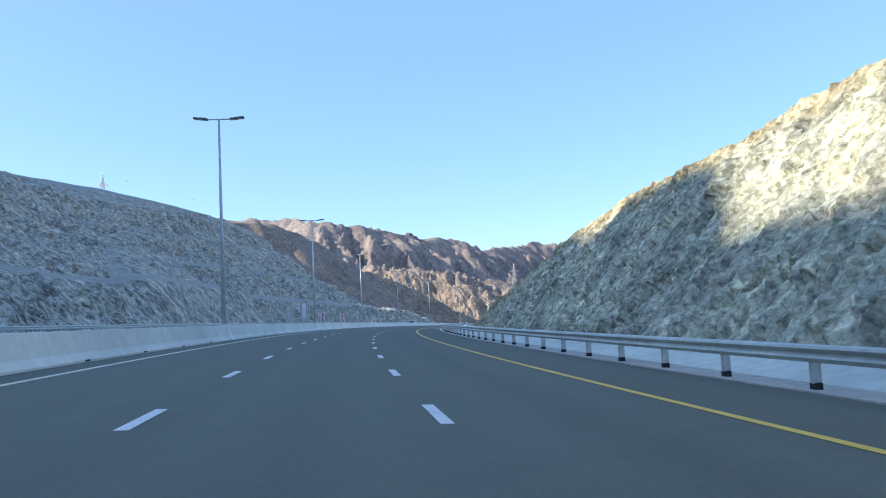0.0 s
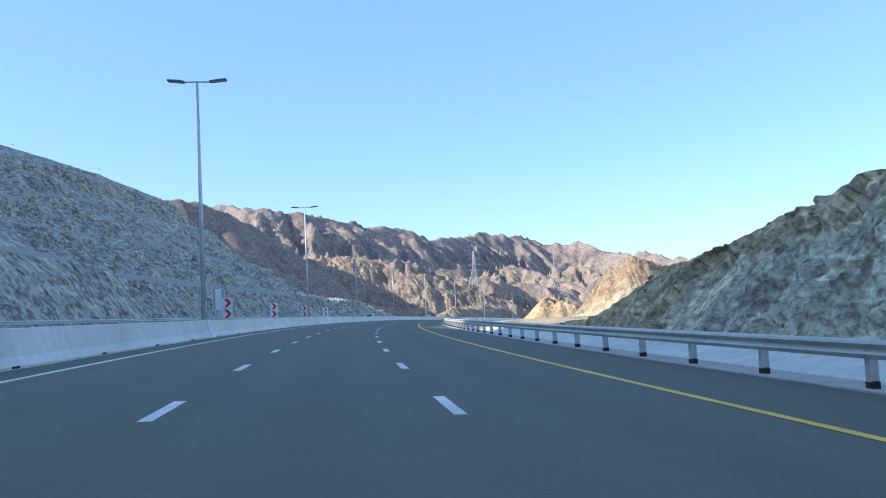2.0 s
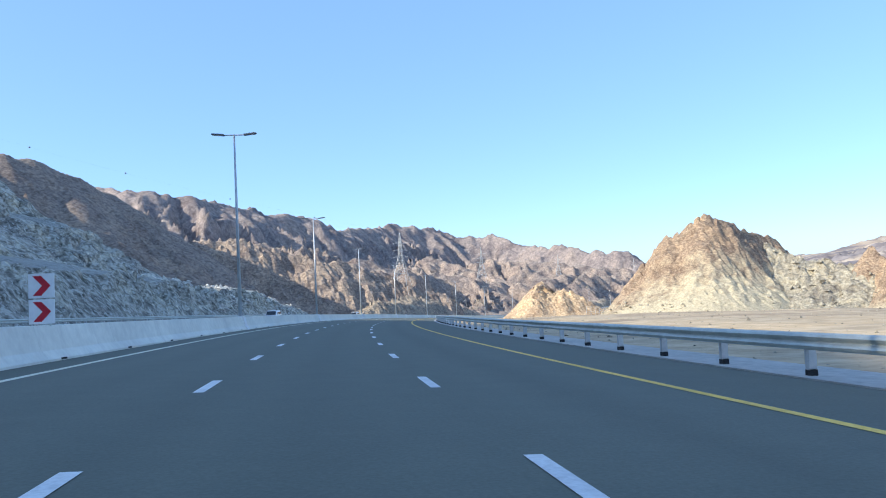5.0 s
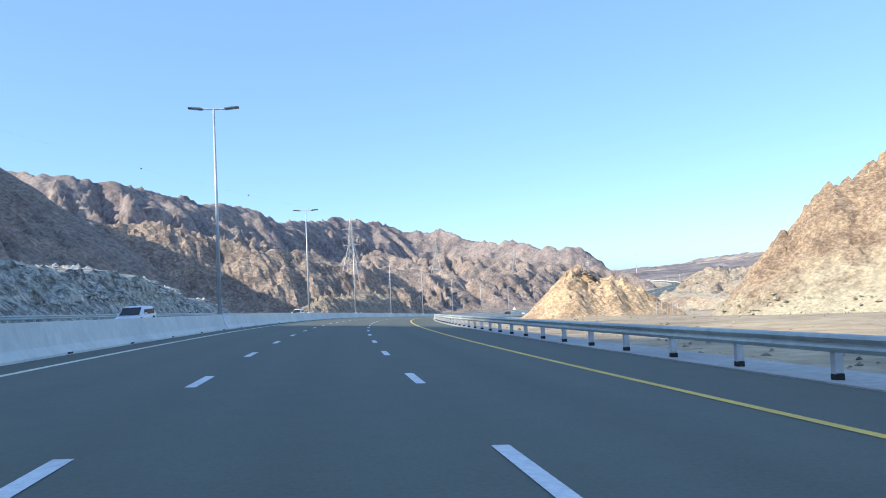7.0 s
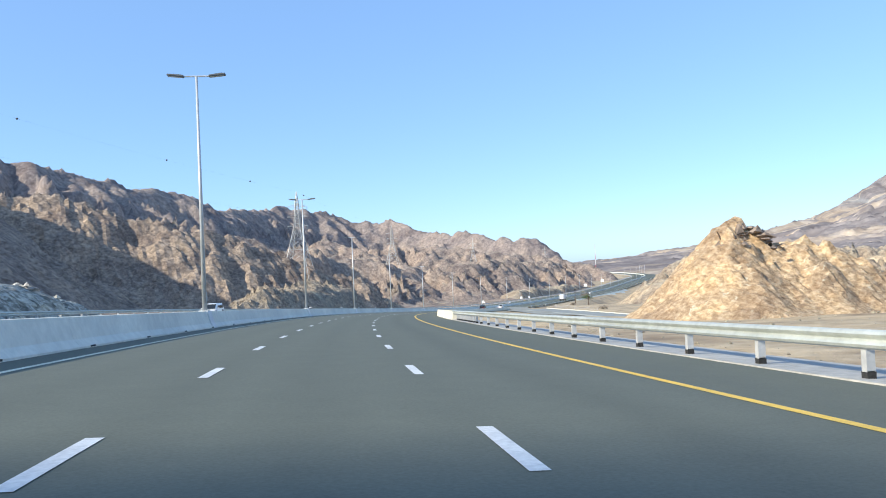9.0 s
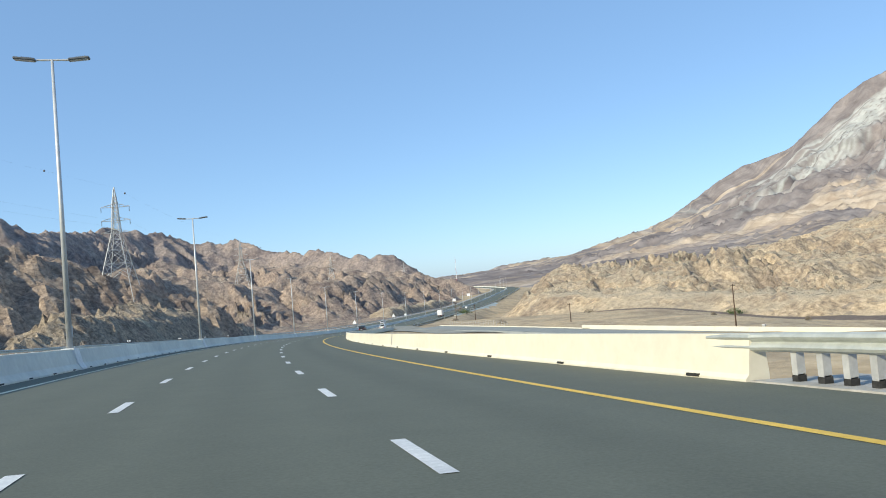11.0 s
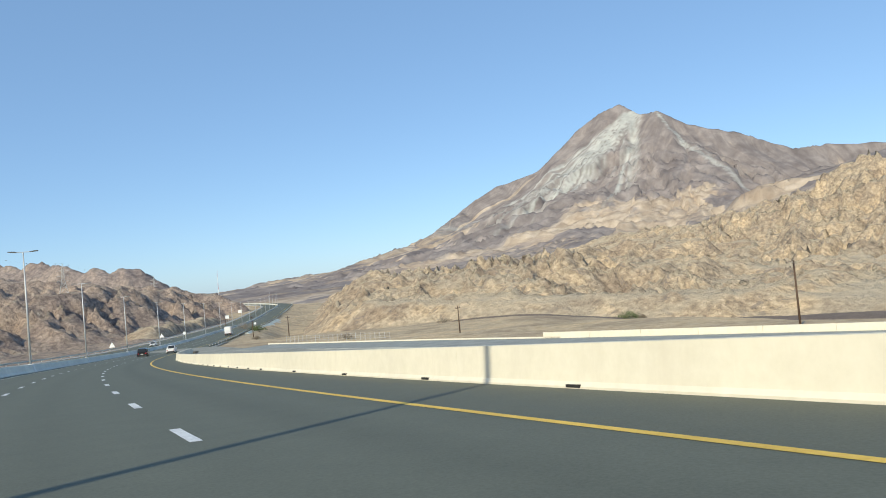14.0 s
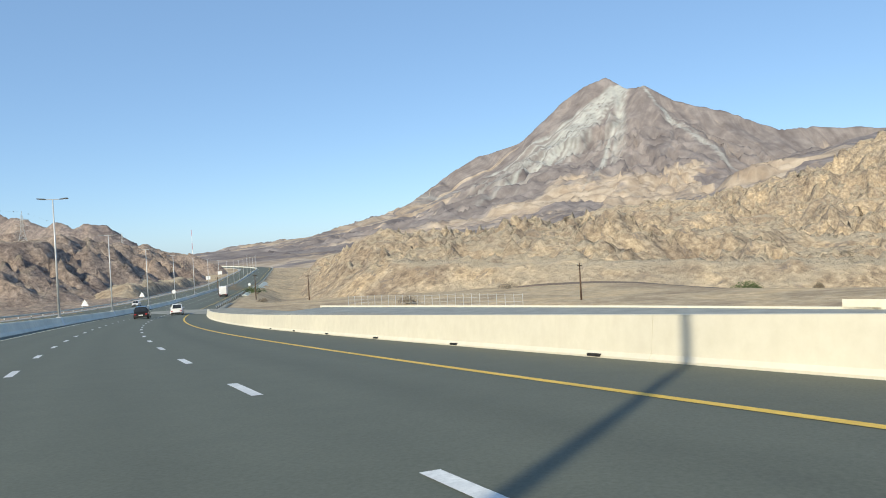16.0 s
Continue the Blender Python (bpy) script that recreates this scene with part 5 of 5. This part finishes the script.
for x, y, top in ((212, 363, -13.3), (245, 434.6, -18.4), (285, 520, -19), (310, 560, -19), (335, 600, -20)):
    z = float(ground_height(np.array([[x]], float), np.array([[y]], float))[0, 0])
    wooden_pole(x, y, max(6.0, top - z))


# ---- bushes ----
def bush(x, y, w, h, green=True, seed=1):
    z = float(ground_height(np.array([[x]], float), np.array([[y]], float))[0, 0])
    rnd = random.Random(seed)
    root = thing("bush", "low olive green desert bush on the sand" if green else "dry brown desert bush on the sand", "bush", Matrix.Translation((x, y, z)), "bushes")
    bm = bmesh.new()
    for k in range(14):
        a, r = rnd.uniform(0, 6.28), rnd.uniform(0.2, 0.45) * w
        tube(bm, (0.1 * math.cos(a), 0.1 * math.sin(a), -0.1), (r * math.cos(a), r * math.sin(a), h * rnd.uniform(0.5, 0.9)), 0.05, 0.015, 5)
    part("branches", bm, M["twig"], root)
    vs, fs = [], []
    for k in range(1300 if green else 500):
        a, q = rnd.uniform(0, 6.28), math.sqrt(rnd.random())
        lump = 0.75 + 0.25 * math.sin(3 * a + seed) + 0.15 * math.sin(7 * a)
        r = q * w * 0.5 * lump
        zz = h * (1 - q * q * 0.75) * rnd.uniform(0.35, 1.0)
        c = Vector((r * math.cos(a), r * math.sin(a), zz))
        d = Vector((rnd.gauss(0, 1), rnd.gauss(0, 1), rnd.gauss(0, 1))).normalized()
        e = d.orthogonal().normalized()
        sz = rnd.uniform(0.10, 0.22)
        b0 = len(vs)
        vs += [c - d * sz, c + e * sz * 0.45, c + d * sz, c - e * sz * 0.45]
        fs.append((b0, b0 + 1, b0 + 2, b0 + 3))
    me = bpy.data.meshes.new("foliage")
    me.from_pydata([tuple(v) for v in vs], [], fs)
    me.materials.append(M["leaf"] if green else M["twig"])
    f = new("foliage", me)
    f.parent = root
    tagged(f, kind="stuff")


for k, (x, y, w, h, g) in enumerate([(312, 415, 9, 2.6, True), (300, 470, 6, 1.8, False), (345, 590, 8, 3.0, True), (352, 600, 7, 2.6, True), (296, 545, 4, 1.4, False), (372, 625, 9, 4.0, False),
                                     (385, 640, 9, 4.0, False), (270, 400, 2.2, 1.2, False), (300, 385, 2.5, 1.6, False), (330, 380, 2.0, 1.2, False), (250, 470, 5, 1.6, False)]):
    bush(x, y, w, h, g, k + 3)


# ---- vehicles ----
def wheel(root, x, y, r, w):
    bm = bmesh.new()
    tube(bm, (x - w / 2, y, r), (x + w / 2, y, r), r, n=20)
    t = part("wheel", bm, M["tyre"], root)
    part("rim", tube(bmesh.new(), (x - w / 2 - 0.008, y, r), (x + w / 2 + 0.008, y, r), r * 0.62, n=14), M["rim"], t)


def car(label, m, paint, L=4.7, W=1.86, H=1.7, kind="suv"):
    """A road car from stations along its length: half width, belt and roof."""
    root = thing("car", label, "car", m)
    hw = W / 2
    belt = H * 0.58

    def shell(stations, name, material, parent):
        rings = []
        for y, w, z0, z1, tuck in stations:
            rings.append([(-w, y, z0), (-w * 1.0, y, z0 + (z1 - z0) * 0.55), (-w * tuck, y, z1), (-w * tuck * 0.5, y, z1 + 0.02), (w * tuck * 0.5, y, z1 + 0.02), (w * tuck, y, z1), (w, y, z0 + (z1 - z0) * 0.55), (w, y, z0)])
        return loft(name, rings, material, parent)

    lo = 0.3
    shell([(-L / 2, hw * 0.86, lo + 0.12, belt * 0.86, 0.92), (-L / 2 + 0.12, hw * 0.97, lo, belt * 0.96, 0.93), (-L * 0.2, hw, lo - 0.04, belt, 0.95), (L * 0.14, hw, lo - 0.04, belt * 0.99, 0.95),
           (L * 0.30, hw * 0.99, lo, belt * 0.93, 0.93), (L / 2 - 0.18, hw * 0.95, lo, belt * 0.78, 0.9), (L / 2, hw * 0.82, lo + 0.12, belt * 0.66, 0.88)], "body", paint, root)
    back = -L / 2 + 0.10 if kind == "suv" else -L * 0.12
    cab = shell([(back, hw * 0.90, belt - 0.03, belt + 0.05, 0.9), (back + 0.30, hw * 0.88, belt - 0.03, H - 0.06, 0.80), (0.0, hw * 0.88, belt - 0.03, H, 0.80), (L * 0.10, hw * 0.88, belt - 0.03, H - 0.05, 0.80), (L * 0.27, hw * 0.90, belt - 0.04, belt + 0.04, 0.92)], "cabin", paint, root)
    bm = bmesh.new()
    for sg in (-1, 1):
        x = sg * hw * 0.895
        for a, b in ((back + 0.38, -0.05 if kind == "suv" else L * 0.02), (0.03, L * 0.11)):
            if b > a:
                box(bm, x - 0.015, a, belt + 0.03, x + 0.015, b, belt + (H - belt) * 0.62)
    part("side_window", bm, M["car_glass"], root)
    q0, q1 = Vector((0, L * 0.275, belt + 0.03)), Vector((0, L * 0.115, H - 0.09))
    for name, p, q, wd in (("windscreen", q0, q1, hw * 0.76), ("rear_window", Vector((0, back - 0.012, belt + 0.06)), Vector((0, back + 0.27, H - 0.1)), hw * 0.72)):
        bm = bmesh.new()
        lift = Vector((0, 0.03 if name == "windscreen" else -0.03, 0.02))
        vs = [bm.verts.new(v + lift) for v in (p + Vector((-wd, 0, 0)), p + Vector((wd, 0, 0)), q + Vector((wd * 0.9, 0, 0)), q + Vector((-wd * 0.9, 0, 0)))]
        f = bm.faces.new(vs)
        r = bmesh.ops.extrude_face_region(bm, geom=[f])
        bmesh.ops.translate(bm, verts=[v for v in r["geom"] if isinstance(v, bmesh.types.BMVert)], vec=-lift * 0.6)
        bmesh.ops.recalc_face_normals(bm, faces=bm.faces)
        part(name, bm, M["car_glass"], root)
    for sg in (-1, 1):
        part("tail_light", box(bmesh.new(), sg * hw * 0.72 - 0.13, -L / 2 - 0.015, belt * 0.66, sg * hw * 0.72 + 0.13, -L / 2 + 0.06, belt * 0.82, 0.01), M["lamp_red"], root)
        part("headlight", box(bmesh.new(), sg * hw * 0.64 - 0.17, L / 2 - 0.09, belt * 0.52, sg * hw * 0.64 + 0.17, L / 2 + 0.012, belt * 0.64, 0.01), M["lens_glass"], root)
        part("mirror", box(bmesh.new(), sg * (hw + 0.09) - 0.09, L * 0.17, belt + 0.02, sg * (hw + 0.09) + 0.09, L * 0.17 + 0.09, belt + 0.17, 0.02), paint, root)
        for y in (-L * 0.3, L * 0.31):
            wheel(root, sg * (hw - 0.1), y, 0.36, 0.24)
    part("bumper", box(bmesh.new(), -hw * 0.84, -L / 2 - 0.05, 0.34, hw * 0.84, -L / 2 + 0.06, 0.56, 0.03), M["black_rubber"], root)
    part("grille", box(bmesh.new(), -hw * 0.45, L / 2 - 0.06, 0.42, hw * 0.45, L / 2 + 0.015, 0.62, 0.01), M["black_rubber"], root)
    part("number_plate", box(bmesh.new(), -0.26, -L / 2 - 0.062, 0.58, 0.26, -L / 2 - 0.04, 0.70), M["sign_white"], root)
    if kind == "pickup":
        bm = bmesh.new()
        box(bm, -hw * 0.9, -L / 2 + 0.05, belt - 0.02, -hw * 0.82, back, belt + 0.12)
        box(bm, hw * 0.82, -L / 2 + 0.05, belt - 0.02, hw * 0.9, back, belt + 0.12)
        box(bm, -hw * 0.9, -L / 2 + 0.02, belt - 0.02, hw * 0.9, -L / 2 + 0.1, belt + 0.12)
        part("load_bed", bm, paint, root)
    return root


def truck(label, m):
    root = thing("truck", label, "truck", m)
    part("cargo_box", box(bmesh.new(), -1.2, -3.2, 1.0, 1.2, 2.0, 3.6, 0.03), M["car_white"], root)
    part("chassis", box(bmesh.new(), -0.45, -3.1, 0.6, 0.45, 3.6, 0.95), M["black_rubber"], root)
    part("cab", box(bmesh.new(), -1.05, 2.2, 0.55, 1.05, 3.8, 2.5, 0.12), M["car_white"], root)
    part("windscreen", box(bmesh.new(), -0.95, 3.72, 1.5, 0.95, 3.82, 2.25, 0.02), M["car_glass"], root)
    part("bumper", box(bmesh.new(), -1.15, -3.3, 0.5, 1.15, -3.15, 0.75, 0.02), M["black_rubber"], root)
    for sg in (-1, 1):
        part("tail_light", box(bmesh.new(), sg * 0.95 - 0.12, -3.33, 0.76, sg * 0.95 + 0.12, -3.2, 0.9), M["lamp_red"], root)
        for y in (-2.2, 2.9):
            wheel(root, sg * 0.95, y, 0.45, 0.3)


car("dark grey off-road car driving ahead on the highway", road_pose(535, -1.9, 0.0), M["car_dark"], 4.7, 1.9, 1.75)
car("white pickup truck ahead on the highway", road_pose(552, 1.9, 0.0), M["car_white"], 5.2, 1.85, 1.75, "pickup")
truck("white box truck far ahead on the highway", road_pose(690, 1.9, 0.0))
car("white car coming the other way beyond the barrier", road_pose(243, -16.9, 0.0, 180), M["car_white"], 4.6, 1.85, 1.48)
car("white car on the far opposite carriageway", road_pose(330, -20.6, 0.0, 180), M["car_white"], 4.6, 1.8, 1.5)
car("white car on the distant opposite carriageway", road_pose(640, -16.9, 0.0, 180), M["car_white"], 4.6, 1.8, 1.5)


# ---- loose stones, markers and fences ----
def stones(name, label, places, sizes, material, seed):
    """Broken stones strewn over the ground: each a rough lump of its own size."""
    rng = np.random.default_rng(seed)
    base = np.array([(1, 0, 0), (-1, 0, 0), (0, 1, 0), (0, -1, 0), (0, 0, 1), (0, 0, -0.5)], float)
    tris = np.array([(0, 2, 4), (2, 1, 4), (1, 3, 4), (3, 0, 4), (2, 0, 5), (1, 2, 5), (3, 1, 5), (0, 3, 5)])
    n = len(places)
    ang = rng.uniform(0, 6.28, n)
    v = base[None] * rng.uniform(0.55, 1.25, (n, 6, 1)) * np.stack([np.ones(n), rng.uniform(0.6, 1.0, n), rng.uniform(0.5, 0.8, n)], -1)[:, None] * sizes[:, None, None]
    v += rng.normal(0, 0.12, v.shape) * sizes[:, None, None]
    c, s = np.cos(ang)[:, None], np.sin(ang)[:, None]
    v = np.stack([v[..., 0] * c - v[..., 1] * s, v[..., 0] * s + v[..., 1] * c, v[..., 2]], -1) + places[:, None]
    f = (tris[None] + 6 * np.arange(n)[:, None, None]).reshape(-1, 3)
    me = bpy.data.meshes.new(name)
    me.from_pydata(v.reshape(-1, 3).tolist(), [], f.tolist())
    me.materials.append(material)
    return tagged(new(name, me), label, "stones", kind="stuff")


def strewn(s0, s1, u0, u1, n, seed, small=0.05, big=0.35, up=-0.45):
    rng = np.random.default_rng(seed)
    s, u = rng.uniform(s0, s1, n), u0 + (u1 - u0) * rng.uniform(0, 1, n) ** 1.5
    size = small + (big - small) * rng.uniform(0, 1, n) ** 5
    P = on_road(s, u)
    P[:, 2] = ground_height(P[:, 0], P[:, 1]) + size * 0.1
    return P, size


P, z = strewn(112, 292, 9.5, 60, 3200, 5, 0.03, 0.2)
stones("loose_stones", "pale rubble stones strewn over the dusty verge", P, z, M["rubble"], 6)
P, z = strewn(-20, 110, 8.9, 10.6, 900, 7, 0.05, 0.3)
stones("loose_stones", "grey broken stones at the foot of the rock face", P, z, M["rubble"], 8)
P, z = strewn(-60, 340, -27.2, -30, 1500, 9, 0.08, 0.5)
stones("loose_stones", "grey fallen stones beyond the far carriageway", P, z, M["rubble"], 10)
P, z = strewn(330, 560, -27.5, -60, 2200, 11, 0.1, 0.7)
stones("loose_stones", "brown stones below the rocky spur", P, z, M["rock_dark"], 12)


def upon(hill, n, seed, small, big, keep):
    """Places on a slope's own surface, with stone sizes."""
    rng = np.random.default_rng(seed)
    v = np.empty(len(hill.data.vertices) * 3, np.float32)
    hill.data.vertices.foreach_get("co", v)
    v = v.reshape(-1, 3).astype(float)
    v = v[keep(v[:, 0], v[:, 1], v[:, 2])]
    pick = v[rng.integers(0, len(v), n)] + rng.normal(0, 0.15, (n, 3)) * (1, 1, 0)
    return pick, small + (big - small) * rng.uniform(0, 1, n) ** 4


def above_ground(x, y, z):
    return z - ground_height(x, y)


P, z = upon(HILLS["pale olive-grey rubble slope between two rock humps"], 2600, 15, 0.08, 0.7, lambda x, y, z: above_ground(x, y, z) > -0.3)
stones("loose_stones", "pale angular rubble on the slope between the humps", P, z, M["rubble"], 16)
P, z = upon(HILLS["sunlit brown rock hill above a rubble slope"], 1200, 17, 0.06, 0.45, lambda x, y, z: np.abs(above_ground(x, y, z) - 0.9) < 1.3)
stones("loose_stones", "cream rubble at the foot of the sunlit hill", P, z, M["rubble"], 18)
P, z = upon(HILLS["jagged brown rock ridge beside the rubble slope"], 1200, 19, 0.06, 0.45, lambda x, y, z: np.abs(above_ground(x, y, z) - 0.9) < 1.3)
stones("loose_stones", "cream rubble at the foot of the jagged ridge", P, z, M["rubble"], 20)


def on_mound(x, y, z):
    s, u = to_road(x, y)
    return (s > 248) & (s < 318) & (u > -46) & (u < -28.5) & (u > -38) & (z > np.interp(s, S, RZ) + 1.6 + 1.3) & (fbm(s, z * 2.0, 9, 3, 401) > 0.12)


P, z = upon(HILLS["left cut"], 1300, 23, 0.15, 0.85, on_mound)
stones("boulders", "whitish broken rocks on the low mound beyond the road", P, z, M["rock_white"], 24)


def marker_post(m):
    root = thing("marker_post", "short white marker post with black bands beside the far carriageway", "marker post", m, "marker posts")
    bm = bmesh.new()
    box(bm, -0.09, -0.05, -0.4, 0.09, 0.05, 1.2, 0.015)
    part("post", bm, M["sign_white"], root)
    for z in (0.45, 0.8):
        part("band", box(bmesh.new(), -0.094, -0.054, z, 0.094, 0.054, z + 0.15), M["black_rubber"], root)
    return root


first = None
for s in (289.0, 291.5, 411.0, 412.0, 439.3, 440.3, 457.4, 475.8):
    m = road_pose(s, -26.4, 0.0)
    if first is None:
        first = marker_post(m)
    else:
        copy_thing(first, m)


def mesh_fence(x0, y0, x1, y1, n, label):
    """A wire fence on thin posts."""
    root = thing("wire_fence", label, "fence")
    xs, ys = np.linspace(x0, x1, n), np.linspace(y0, y1, n)
    zs = ground_height(xs, ys)
    for x, y, z in zip(xs, ys, zs):
        part("post", tube(bmesh.new(), (x, y, z - 0.3), (x, y, z + 1.75), 0.032, n=6), M["post_steel"], root)
    for h in (0.3, 0.75, 1.2, 1.65):
        ring = np.array([(0, 0, 0.012), (0.008, 0.008, -0.008), (-0.008, -0.008, -0.008)])
        loft("wire", np.stack([xs, ys, zs + h], -1)[:, None] + ring[None], M["post_steel"], root)
    return root


mesh_fence(218.5, 462, 214.5, 433, 24, "grey wire fence on thin posts beside the slip road")
mesh_fence(90.4, 260, 104, 264, 12, "grey wire fence on thin posts behind the small knoll")

# dark boulders that cap the small knoll
rng = np.random.default_rng(21)
n = 60
lx, ly = 87.8 + rng.normal(0, 1.3, n), 272.3 + rng.normal(0, 0.9, n)
size = rng.uniform(0.25, 0.75, n)
stones("boulders", "dark weathered boulders on top of the small knoll", np.stack([lx, ly, -2.9 - 0.7 * np.hypot(lx - 87.8, ly - 272.3)], -1), size, M["rock_dark"], 22)


# dark gravel track across the wadi floor
def gravel_track():
    y = np.arange(250, 470, 3.0)
    x = np.interp(y, [250, 364, 387, 410, 437, 470], [296, 310, 315, 315, 314, 306])
    half = np.interp(y, [250, 390, 440, 470], [9, 9, 5, 2])
    w = np.linspace(-1, 1, 9)
    X = x[:, None] + half[:, None] * w[None] + fbm(y[:, None] + 0 * w[None], w[None] * 9 + 0 * y[:, None], 14, 3, 77) * 1.5
    Y = y[:, None] + 0 * w[None]
    Z = ground_height(X, Y) + 0.35 - 0.4 * np.abs(w[None]) ** 4
    ob, _ = sheet("gravel_track", np.stack([X, Y, Z], -1), M["gravel_track"])
    return tagged(ob, "dark brown gravel track across the sandy wadi floor", "track", kind="structure")


gravel_track()
